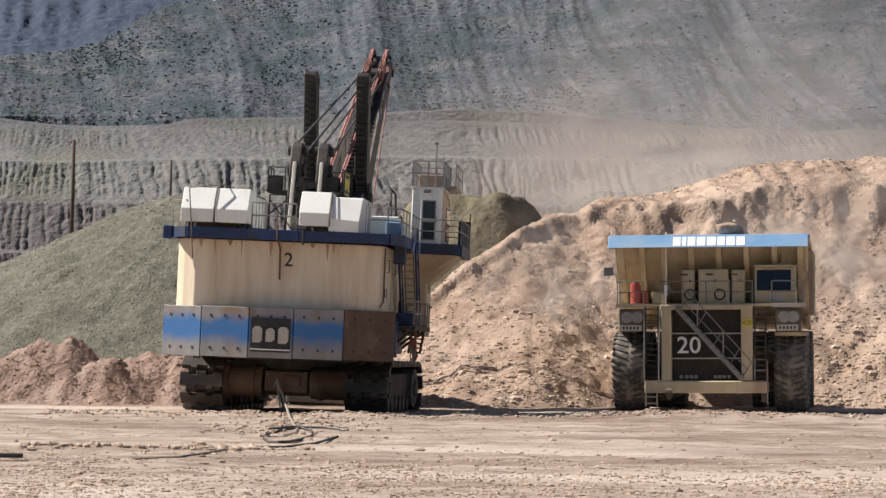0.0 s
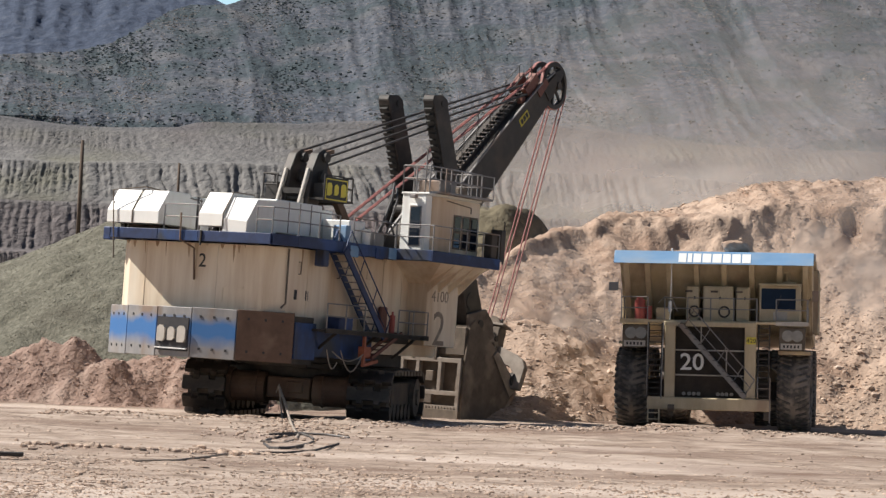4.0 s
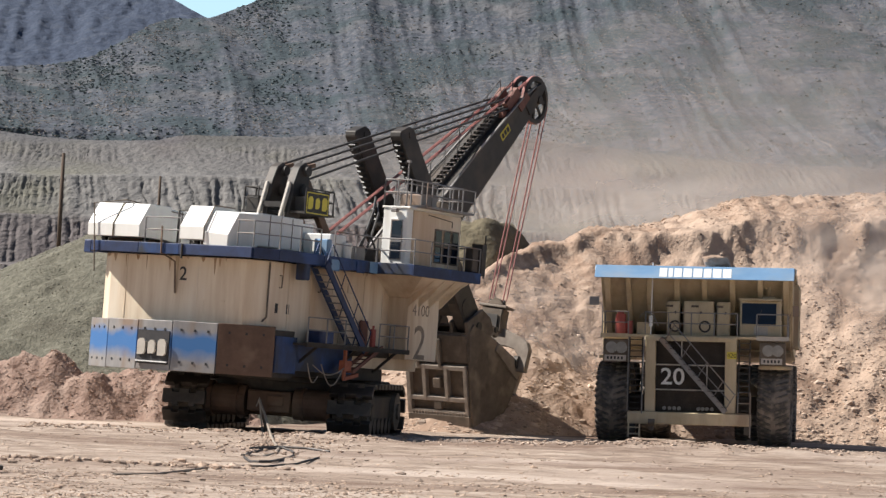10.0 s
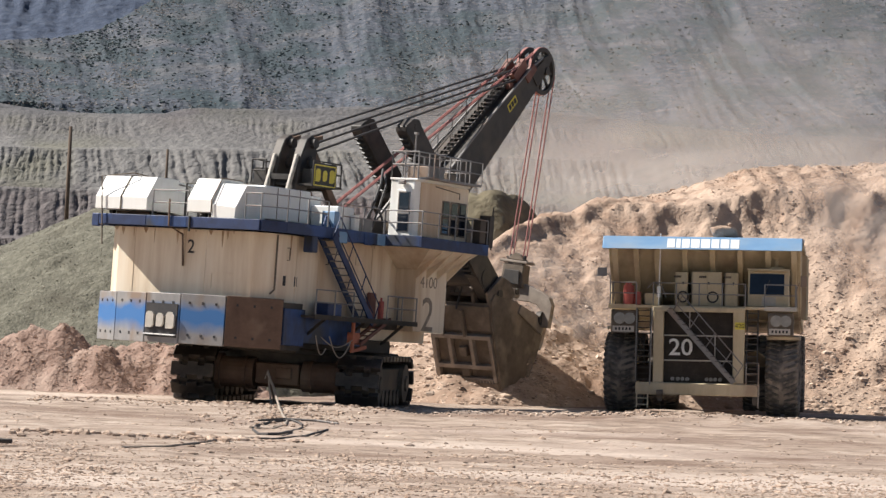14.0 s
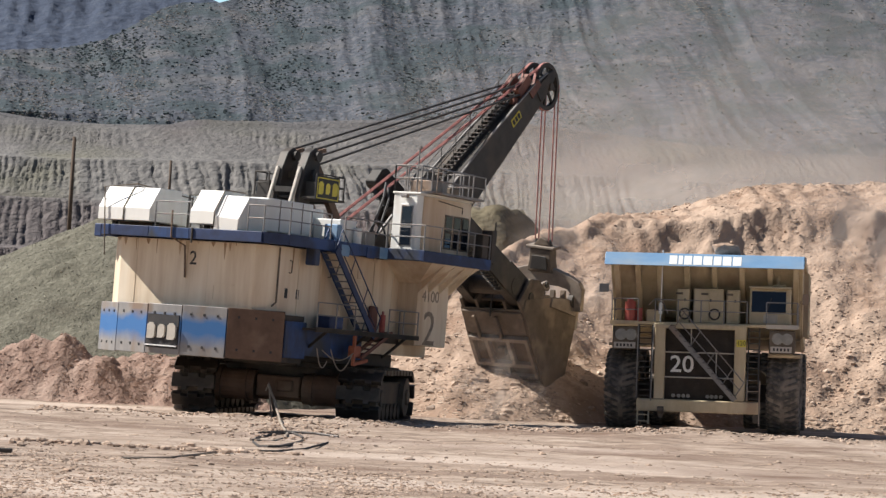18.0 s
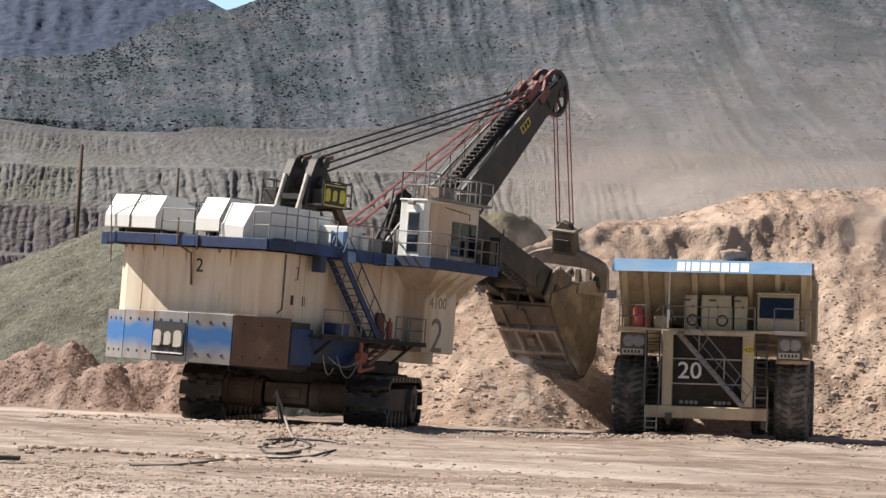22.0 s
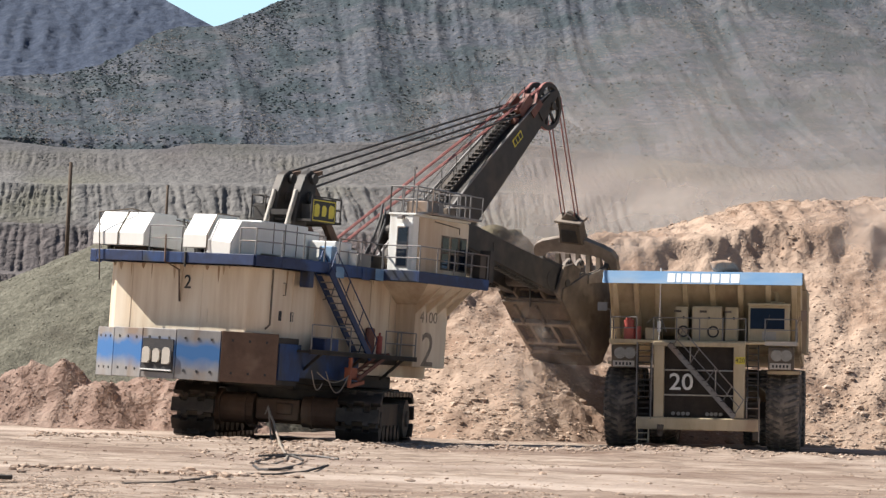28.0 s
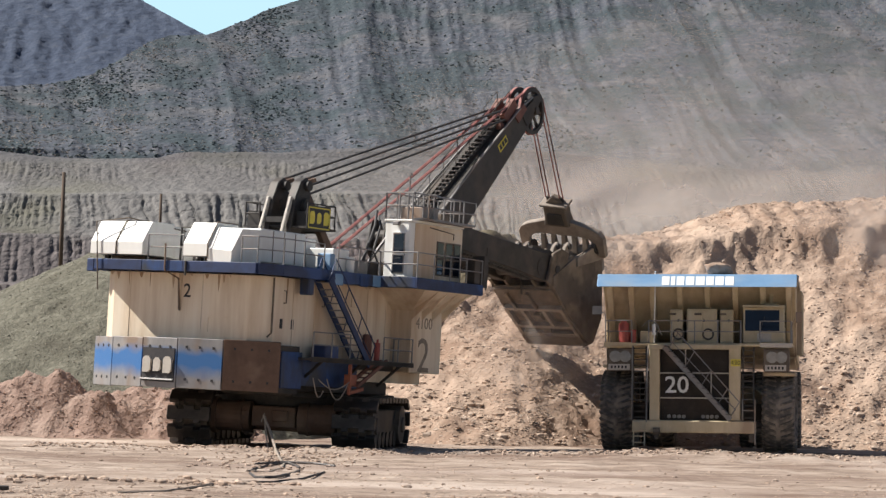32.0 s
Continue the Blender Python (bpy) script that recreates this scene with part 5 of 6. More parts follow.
build_house(shovel)
build_cab(shovel)
build_gantry(shovel)
build_boom(shovel)
arm = build_dipper(shovel)
bail = build_bail(shovel)
ROPE_LEN = 3.1
run_ropes = []
for k in range(4):
    for s in (-0.36, 0.36):
        e = new("rope_fall")
        e.parent = shovel
        tagged(e, "pair of faded red hoist ropes")
        for j in (-0.10, 0.10):
            part("rope", Mesh().tube((j, 0.0, 0), (j, 0.0, ROPE_LEN), 0.036, 7), PINK, e)
        run_ropes.append((k, s, e))


# ---- crawlers ----
def build_crawlers():
    under = thing("crawler_base", pose(BASE[0] + 0.25, BASE[1], BASE[2], -0.2, 1.5, 0) @ pose(0, 0, 0, 0, 0, -9), "dark dusty crawler tracks and carbody under the shovel", "crawler")
    LEN, R, W = 6.6, 1.08, 1.86           # between end axles, end radius, shoe width
    shoe = Mesh().prism([(-W / 2, -0.26), (-0.5, -0.26), (-0.5, -0.38), (-0.24, -0.38), (-0.24, -0.22), (0.24, -0.22), (0.24, -0.38), (0.5, -0.38), (0.5, -0.26), (W / 2, -0.26),
                         (W / 2, 0.34), (0.52, 0.34), (0.52, 0.22), (0.22, 0.22), (0.22, 0.38), (-0.22, 0.38), (-0.22, 0.22), (-0.52, 0.22), (-0.52, 0.34), (-W / 2, 0.34)], -0.10, 0.13, 2).mesh("track_shoe", TRACK, 0.02)
    per = 2 * LEN + 2 * math.pi * R
    n = 25
    for s in (-1, 1):
        cx = s * 3.58
        tr = part("track_frame", Mesh().prism([(-LEN / 2 - 0.5, 0.55), (-LEN / 2 - 0.7, 1.2), (-LEN / 2, 1.85), (LEN / 2, 1.85), (LEN / 2 + 0.6, 1.2), (LEN / 2 + 0.4, 0.55)], cx - 0.55, cx + 0.55, 0), DARK, under, "dark crawler side frame", 0.04)
        for i in range(n):
            d = per * i / n
            if d < LEN:
                y, z, a = -LEN / 2 + d, 2 * R + 0.1, 0
            elif d < LEN + math.pi * R:
                t = (d - LEN) / R
                y, z, a = LEN / 2 + R * math.sin(t), R + 0.1 + R * math.cos(t), -t
            elif d < 2 * LEN + math.pi * R:
                y, z, a = LEN / 2 - (d - LEN - math.pi * R), 0.1, math.pi
            else:
                t = (d - 2 * LEN - math.pi * R) / R
                y, z, a = -LEN / 2 - R * math.sin(t), R + 0.1 - R * math.cos(t), math.pi - t
            o = new("track_shoe", shoe)
            o.parent = tr
            o.matrix_basis = Matrix.Translation((cx, y, z)) @ Matrix.Rotation(a, 4, "X")
        for y in (-LEN / 2, LEN / 2):
            part("end_wheel", Mesh().tube((cx - 0.75, y, R + 0.1), (cx + 0.75, y, R + 0.1), R - 0.22, 28).tube((cx - 0.85, y, R + 0.1), (cx + 0.85, y, R + 0.1), 0.35, 16), DUSTY, tr, "", 0.0)
        for i in range(6):
            y = -LEN / 2 + 0.95 + i * (LEN - 1.9) / 5
            part("roller", Mesh().tube((cx - 0.62, y, 0.55), (cx + 0.62, y, 0.55), 0.36, 18), DARK, tr)
    part("carbody", Mesh().prism([(-2.7, -2.8), (2.7, -2.8), (3.0, 0), (2.7, 2.8), (-2.7, 2.8), (-3.0, 0)], 0.75, 1.75, 2), RUST, under, "rust-brown carbody", 0.05)
    part("roller_path", Mesh().ring((0, 0, 0), 2.3, 3.2, 1.72, 2.0, 40, 2), DARK, under)
    for s in (-1, 1):
        part("drive_case", Mesh().tube((s * 2.62, -3.4, 1.32), (s * 1.05, -3.4, 1.32), 0.66, 22).tube((s * 2.72, -3.4, 1.32), (s * 2.5, -3.4, 1.32), 0.78, 22).tube((s * 1.5, -3.4, 1.32), (s * 1.38, -3.4, 1.32), 0.72, 22), RUST, under, "brown cylindrical drive case")
        part("axle_beam", Mesh().span((min(s * 1.2, s * 3.1), 1.8, 0.7), (max(s * 1.2, s * 3.1), 3.2, 1.6)), DARK, under, "", 0.05)
    part("drive_motor", Mesh().box((0, -3.3, 1.36), (1.9, 1.2, 0.9)).box((0.3, -3.9, 1.4), (0.7, 0.3, 0.5)), RUST, under, "", 0.05)


build_crawlers()


# ---- haul truck, seen from the front. Local axes: x to its left-hand side, y towards its tail, z up ----
def build_wheel(parent, name, x, y, r, w, lugs=36):
    t = new(name)
    t.parent = parent
    t.matrix_basis = pose(x, y, r)
    carcass = Mesh()
    prof = [(-w / 2 + 0.10, r * 0.55), (-w / 2, r * 0.72), (-w / 2 + 0.03, r * 0.90), (-w / 2 + 0.16, r * 0.965), (w / 2 - 0.16, r * 0.965), (w / 2 - 0.03, r * 0.90), (w / 2, r * 0.72), (w / 2 - 0.10, r * 0.55)]
    n = 48
    vs = [(px, pr * math.cos(2 * math.pi * i / n), pr * math.sin(2 * math.pi * i / n)) for i in range(n) for px, pr in prof]
    k = len(prof)
    fs = [(i * k + j, ((i + 1) % n) * k + j, ((i + 1) % n) * k + (j + 1) % k, i * k + (j + 1) % k) for i in range(n) for j in range(k)]
    carcass.add(vs, fs)
    part("tyre", carcass, TYRE, t, "dusty black tyre", 0, True)
    lug = Mesh()
    for s in (-1, 1):
        lug.add([(s * w * 0.07, -0.05, r * 0.955), (s * w * 0.07, 0.07, r * 0.955), (s * w * 0.505, 0.33, r * 0.91), (s * w * 0.505, 0.17, r * 0.91),
                 (s * w * 0.07, -0.03, r), (s * w * 0.07, 0.05, r), (s * w * 0.47, 0.31, r * 0.985), (s * w * 0.47, 0.19, r * 0.985)],
                [(0, 1, 2, 3), (7, 6, 5, 4), (0, 4, 5, 1), (1, 5, 6, 2), (2, 6, 7, 3), (3, 7, 4, 0)])
    me = lug.mesh("tread_lug", TYRE)
    for i in range(lugs):
        o = new("tread_lug", me)
        o.parent = t
        o.matrix_basis = Matrix.Rotation(2 * math.pi * i / lugs, 4, "X")
    part("rim", Mesh().ring((0, 0, 0), r * 0.30, r * 0.56, -w * 0.40, w * 0.40, 32).tube((-w * 0.3, 0, 0), (w * 0.3, 0, 0), r * 0.32, 24), TAN, t, "tan steel rim")
    return t


def build_ladder(parent, x, y0, z0, y1, z1, w, n, mat, name="ladder"):
    a = part(name, Mesh().beam((x - w / 2, y0, z0), (x - w / 2, y1, z1), 0.06, 0.13).beam((x + w / 2, y0, z0), (x + w / 2, y1, z1), 0.06, 0.13), mat, parent, "steel access ladder")
    rung = Mesh().box((0, 0, 0), (w, 0.16, 0.05)).mesh("rung", mat)
    for i in range(n):
        f = (i + 0.5) / n
        o = new("rung", rung)
        o.parent = a
        o.matrix_basis = pose(x, y0 + (y1 - y0) * f, z0 + (z1 - z0) * f)
    return a


def truck_rail(root, pts, z, high=1.05):
    return railing(root, pts, z, high, GREY, 0.028, 1.1)


def build_truck():
    root = thing("haul_truck", pose(12.41, 117.6, 0.02, 0, -1.1, -9.2), "dusty tan haul truck with a blue canopy edge, parked for loading", "truck")
    for x in (-3.82, 3.78):
        build_wheel(root, "front_wheel", x, 2.55, 1.92, 1.56).matrix_basis = pose(x, 2.55, 1.92, 0, 0, -2)
    for x in (-3.95, -2.35, 2.35, 3.95):
        build_wheel(root, "rear_wheel", x, 9.3, 1.92, 1.42)
    part("rear_axle", Mesh().tube((-3, 9.3, 1.92), (3, 9.3, 1.92), 0.75, 20), TAN, root)
    part("front_axle", Mesh().span((-3.2, 2.2, 1.5), (3.2, 2.9, 2.3)), SHADED, root)
    part("chassis", Mesh().span((-1.3, 0.9, 1.9), (-0.6, 12.2, 2.9)).span((0.6, 0.9, 1.9), (1.3, 12.2, 2.9)).span((-1.3, 5, 2.0), (1.3, 6, 2.8)), TAN, root, "", 0.03)
    # bumper and front frame
    part("bumper", Mesh().span((-3.05, 0.0, 0.92), (2.72, 0.55, 1.50)), TAN, root, "tan front bumper", 0.05)
    for x in (-2.85, 2.55):
        part("bumper_foot", Mesh().span((x - 0.16, 0.05, 0.5), (x + 0.16, 0.45, 0.95)), DARK, root, "", 0.03)
    part("tow_hook", Mesh().tube((-2.05, -0.1, 1.0), (-1.75, -0.1, 1.0), 0.16, 10).box((-1.9, 0.0, 0.8), (0.2, 0.2, 0.35)), DUSTY, root)
    for x0, x1 in ((-2.26, -1.78), (1.46, 2.0)):
        part("front_post", Mesh().span((x0, 0.12, 1.5), (x1, 0.7, 4.98)), TAN, root, "tan front post", 0.03)
    part("top_beam", Mesh().span((-2.3, 0.1, 4.83), (2.02, 0.75, 5.06)), TAN, root, "", 0.03)
    part("radiator", Mesh().span((-1.78, 0.55, 1.5), (1.46, 0.75, 4.83)), SHADED, root, "dark radiator grille")
    for i in range(16):
        z = 1.65 + i * 0.2
        part("grille_slat", Mesh().box((-0.16, 0.52, z), (3.2, 0.05, 0.05)), SHADED, root)
    for z in (2.55, 3.72):
        part("grille_bar", Mesh().tube((-1.78, 0.42, z), (1.46, 0.42, z), 0.035), LETTERGREY, root)
    part("grille_bar", Mesh().tube((-0.58, 0.42, 3.72), (-0.58, 0.42, 4.83), 0.03), LETTERGREY, root)
    part("grille_bar", Mesh().tube((0.62, 0.42, 2.55), (0.62, 0.42, 3.72), 0.03), LETTERGREY, root)
    lettering("number", "20", 1.10, LETTER, root, pose(-0.98, 0.40, 3.13, 90), 0.015, "white numeral on the grille", 1.05, 0.012)
    for x in (-1.35, -1.1, -0.88, -0.66, 0.25, 0.45, 0.65, 0.88):
        part("tow_lamp", Mesh().tube((x, 0.5, 1.68), (x, 0.38, 1.68), 0.09, 10), LAMP, root)
    sp = part("speed_sign", Mesh().span((1.55, 0.06, 4.05), (2.0, 0.10, 4.38)), YELLOW, root, "yellow number plate on the post")
    lettering("number", "420", 0.30, LETTERBLACK, sp, pose(1.775, 0.055, 4.205, 90), 0.004)
    # diagonal stair across the grille
    a, b = Vector((-1.55, -0.05, 4.95)), Vector((1.55, -0.05, 1.55))
    st = part("front_stair", Mesh().beam(a, b, 0.45, 0.24), GREY, root, "grey diagonal stair with a handrail")
    hr = Mesh().tube(a + Vector((0.55, -0.2, 0.75)), b + Vector((0.40, -0.2, 0.85)), 0.03).tube(a + Vector((0.35, -0.2, 0.25)), b + Vector((0.25, -0.2, 0.45)), 0.024)
    for f in (0.05, 0.3, 0.55, 0.8, 0.98):
        p = a.lerp(b, f)
        hr.tube(p, p + Vector((0.5, -0.2, 0.8)), 0.024)
    part("stair_rail", hr, GREY, st)
    for i in range(14):
        p = a.lerp(b, (i + 0.5) / 14)
        part("tread", Mesh().box(p + Vector((0, -0.08, 0.13)), (0.20, 0.5, 0.03)), DARK, st)
    build_ladder(root, -2.72, 0.1, 1.5, 0.35, 5.0, 0.62, 13, DARK)
    build_ladder(root, -2.72, -0.02, 0.3, 0.02, 1.5, 0.52, 4, TAN)
    build_ladder(root, 2.36, 0.1, 1.5, 0.45, 4.95, 0.50, 12, DARK)
    part("ladder_rail", Mesh().path([(-2.38, 0.0, 1.4), (-2.36, 0.05, 3.2), (-2.32, 0.2, 5.0)], 0.03).path([(-3.06, 0.0, 1.5), (-3.06, 0.2, 5.0)], 0.03), GREY, root)
    part("side_handrail", Mesh().path([(2.10, -0.02, 1.5), (2.10, -0.02, 2.5), (2.68, -0.02, 2.5), (2.68, -0.02, 0.4)], 0.035).path([(2.10, -0.02, 2.0), (2.68, -0.02, 2.0)], 0.025), GREY, root)
    # fenders with lamps
    for x0, x1 in ((-4.28, -3.05), (3.05, 4.25)):
        f = part("headlamp_box", Mesh().span((x0, 0.35, 3.80), (x1, 1.35, 4.88)), DUSTY, root, "dusty headlamp box", 0.05)
        for x in (x0 + 0.40, x1 - 0.36):
            part("headlamp", Mesh().tube((x, 0.36, 4.48), (x, 0.26, 4.48), 0.27, 20), LAMP, f, "round dusty headlamp")
        pl = part("marker_plate", Mesh().span((x0 + 0.08, 0.30, 3.84), (x1 - 0.14, 0.36, 4.12)), LETTERGREY, f, "pale plate with dark bars")
        bar = Mesh().box((0, 0, 0), (0.09, 0.012, 0.13)).mesh("plate_bar", LETTERBLACK)
        for i in range(5):
            o = new("plate_bar", bar)
            o.parent = pl
            o.matrix_basis = pose(x0 + 0.24 + i * 0.165, 0.295, 3.98)
    part("right_fender", Mesh().span((3.0, 0.9, 3.6), (4.55, 4.6, 3.78)), TAN, root, "", 0.03)
    part("left_fender", Mesh().span((-4.5, 0.9, 3.95), (-3.0, 4.6, 4.1)), TAN, root, "", 0.03)
    # deck
    part("deck", Mesh().span((-4.35, 0.25, 4.98), (4.4, 5.2, 5.12)), TAN, root, "", 0.02)
    part("deck_edge", Mesh().span((-4.4, 0.2, 4.94), (-3.1, 0.27, 5.14)), TAN, root)
    part("deck_edge", Mesh().span((2.9, 0.2, 4.94), (4.4, 0.27, 5.14)), LETTERGREY, root)
    truck_rail(root, [(-4.33, 3.0), (-4.33, 0.25), (-3.1, 0.25)], 5.12)
    truck_rail(root, [(-2.3, 0.25), (2.0, 0.25)], 5.12)
    truck_rail(root, [(2.9, 0.25), (4.33, 0.25), (4.33, 3.0)], 5.12)
    # cabinets behind the rail
    for x0, x1, y0, zt in ((-1.35, -0.75, 1.0, 6.72), (-0.55, 0.85, 0.95, 6.75), (1.0, 1.62, 1.0, 6.72)):
        c = part("cabinet", Mesh().span((x0, y0, 5.12), (x1, 2.6, zt)), TAN, root, "dusty cream control cabinet", 0.04)
        part("cabinet_door", Mesh().span((x0 + 0.06, y0 - 0.03, 5.25), ((x0 + x1) / 2 if x1 - x0 > 1 else x1 - 0.06, y0, zt - 0.1)), TAN, c, "", 0.015)
        if x1 - x0 > 1:
            part("cabinet_door", Mesh().span(((x0 + x1) / 2 + 0.05, y0 - 0.03, 5.25), (x1 - 0.06, y0, zt - 0.1)), TAN, c, "", 0.015)
        part("latch", Mesh().box(((x0 + x1) / 2 + 0.1, y0 - 0.04, 6.2), (0.08, 0.03, 0.12)), LETTERBLACK, c)
        part("nameplate", Mesh().box(((x0 + x1) / 2 - 0.18, y0 - 0.04, 6.5), (0.34, 0.02, 0.1)), DUSTY, c)
    for x in (-0.95, 0.45):
        part("hose_reel", Mesh().ring((x, 0.93, 5.55), 0.20, 0.28, -0.04, 0.04, 24, 1), DARK, root, "coiled hose ring")
    # operator cab
    cab = part("operator_cab", Mesh().prism([(0.85, 5.12), (0.85, 5.75), (1.05, 6.85), (3.0, 6.85), (3.0, 5.12)], 2.08, 4.02, 0), TAN, root, "dusty cream operator cab", 0.05)
    part("windscreen", Mesh().prism([(0.82, 5.72), (1.0, 6.70), (1.03, 6.70), (0.86, 5.72)], 2.18, 3.78, 0), GLASS, cab, "dark blue windscreen")
    part("side_glass", Mesh().span((4.02, 1.2, 5.9), (4.035, 2.7, 6.6)), GLASS, cab)
    part("visor", Mesh().span((2.05, 0.7, 6.83), (4.05, 1.2, 6.92)), TAN, cab, "", 0.02)
    part("cab_panel", Mesh().span((2.75, 0.80, 5.2), (3.4, 0.85, 5.6)), LETTERGREY, cab)
    part("air_unit", Mesh().span((2.95, 1.4, 6.92), (3.75, 2.2, 7.05)), TAN, cab, "", 0.03)
    part("beacon", Mesh().tube((3.38, 1.6, 7.05), (3.38, 1.6, 7.45), 0.10, 10).box((3.35, 1.6, 7.5), (0.28, 0.28, 0.16)), TAN, cab)
    part("wiper", Mesh().beam((2.9, 0.78, 5.75), (3.1, 0.88, 6.4), 0.03), LETTERBLACK, cab)
    # left end of the deck
    part("extinguisher", Mesh().tube((-3.5, 0.7, 5.12), (-3.5, 0.7, 6.05), 0.25, 16).tube((-3.5, 0.7, 6.05), (-3.5, 0.7, 6.2), 0.16, 12), RED, root, "dusty red fire-suppression bottle")
    part("bottle", Mesh().tube((-3.1, 0.8, 5.12), (-3.1, 0.8, 5.75), 0.17, 14), RED, root, "small red bottle")
    part("deck_box", Mesh().span((-2.75, 0.9, 5.12), (-2.1, 1.8, 5.7)), TAN, root, "", 0.03)
    part("mirror", Mesh().span((-4.95, 0.15, 6.45), (-4.5, 0.22, 6.85)).path([(-4.33, 0.25, 5.9), (-4.35, 0.2, 6.5), (-4.6, 0.2, 6.6)], 0.025), GREY, root, "", 0.01)
    part("mirror", Mesh().span((4.55, 0.15, 6.1), (4.85, 0.22, 6.6)).path([(4.33, 0.25, 5.8), (4.5, 0.2, 6.3)], 0.025), GREY, root, "", 0.01)
    part("aerial", Mesh().tube((-2.05, 0.3, 5.12), (-2.0, 0.3, 8.5), 0.03, 6).tube((-2.05, 0.3, 5.5), (-2.05, 0.3, 6.0), 0.09, 10), LETTER, root, "white whip aerial")
    part("rail_rope", Mesh().path([(-2.6, 0.22, 5.9), (-2.3, 0.2, 6.2), (-1.9, 0.2, 6.0), (-1.7, 0.2, 5.5)], 0.02), GREY, root)
    # dump body
    canopy = part("canopy", Mesh().prism([(-0.45, 7.58), (0.15, 8.20), (5.2, 8.35), (5.2, 8.15), (0.2, 7.80)], -4.70, 4.62, 0), SKYBLUE, root, "faded blue canopy edge", 0.03)
    x = -1.66
    for w in (0.36, 0.20, 0.36, 0.40, 0.42, 0.36, 0.40, 0.40):
        y0, y1 = -0.45 + 0.09 * 0.968, -0.45 + 0.52 * 0.968
        a, b = x, x + w
        part("logo_block", Mesh().add([(a, y0 - 0.02, 7.67), (b, y0 - 0.02, 7.67), (b, y1 - 0.02, 8.10), (a, y1 - 0.02, 8.10), (a, y0 + 0.02, 7.67), (b, y0 + 0.02, 7.67), (b, y1 + 0.02, 8.10), (a, y1 + 0.02, 8.10)],
                                      [(0, 1, 2, 3), (7, 6, 5, 4), (0, 4, 5, 1), (1, 5, 6, 2), (2, 6, 7, 3), (3, 7, 4, 0)]), LETTER, canopy, "plain white block")
        x = b + 0.065
    fw = part("body_front", Mesh().prism([(1.0, 7.86), (3.4, 5.2), (5.4, 4.4), (5.6, 4.6), (3.7, 5.5), (1.4, 7.92)], -4.42, 4.42, 0), TAN, root, "dusty tan sloped front wall of the dump body", 0.03)
    for x in (-4.2, -3.2, -2.2, -0.9, 0.4, 1.7, 3.0, 4.2):
        part("rib", Mesh().prism([(0.4, 7.74), (0.75, 7.80), (3.35, 5.1), (3.2, 4.9)], x - 0.13, x + 0.13, 0), TAN, fw, "", 0.02)
    for s in (-1, 1):
        sd = part("body_side", Mesh().prism([(0.6, 7.95), (13.2, 7.4), (14.0, 6.0), (12.5, 3.9), (5.4, 4.4), (3.5, 5.4)], s * 4.42 - 0.1, s * 4.42 + 0.1, 0), TAN, root, "dusty tan dump body side", 0.03)
        part("top_rail", Mesh().beam((s * 4.5, 0.3, 8.0), (s * 4.5, 13.2, 7.45), 0.3, 0.3), TAN, sd)
        for y in (5.5, 7.3, 9.1, 10.9):
            part("rib", Mesh().span((s * 4.6 - 0.16, y - 0.15, 4.5), (s * 4.6 + 0.16, y + 0.15, 7.6)), TAN, sd, "", 0.02)
    part("body_floor", Mesh().prism([(5.4, 4.3), (12.6, 3.8), (14.2, 4.9), (14.1, 5.1), (12.6, 4.1), (5.5, 4.6)], -4.4, 4.4, 0), TAN, root)
    for ob in root.children:
        if ob.name.split(".")[0] in ("canopy", "body_front", "body_side", "body_floor"):
            ob.matrix_basis = pose(0, 0, 0.15)
    for x in (-4.5, 3.0):
        part("mud_flap", Mesh().span((x, 4.75, 1.6), (x + 1.5, 4.85, 3.7)), LETTERBLACK, root)
    part("fuel_tank", Mesh().tube((2.2, 5.0, 2.2), (2.2, 7.2, 2.2), 0.8, 20), TAN, root)
    return root


truck = build_truck()


# ---- poles, cables and loose rock ----
for x, y, z0, top, r in ((-20.95, 140, 6.5, 14.0, 0.13), (-16.6, 150, 9.0, 13.6, 0.10)):
    lone("utility_pole", Mesh().tube((0, 0, 0), (0.03, 0, top - z0), r, 10, r * 0.75), WOOD, pose(x, y, z0), "weathered brown wooden pole standing behind the stockpile", "pole", "poles", smooth=True)


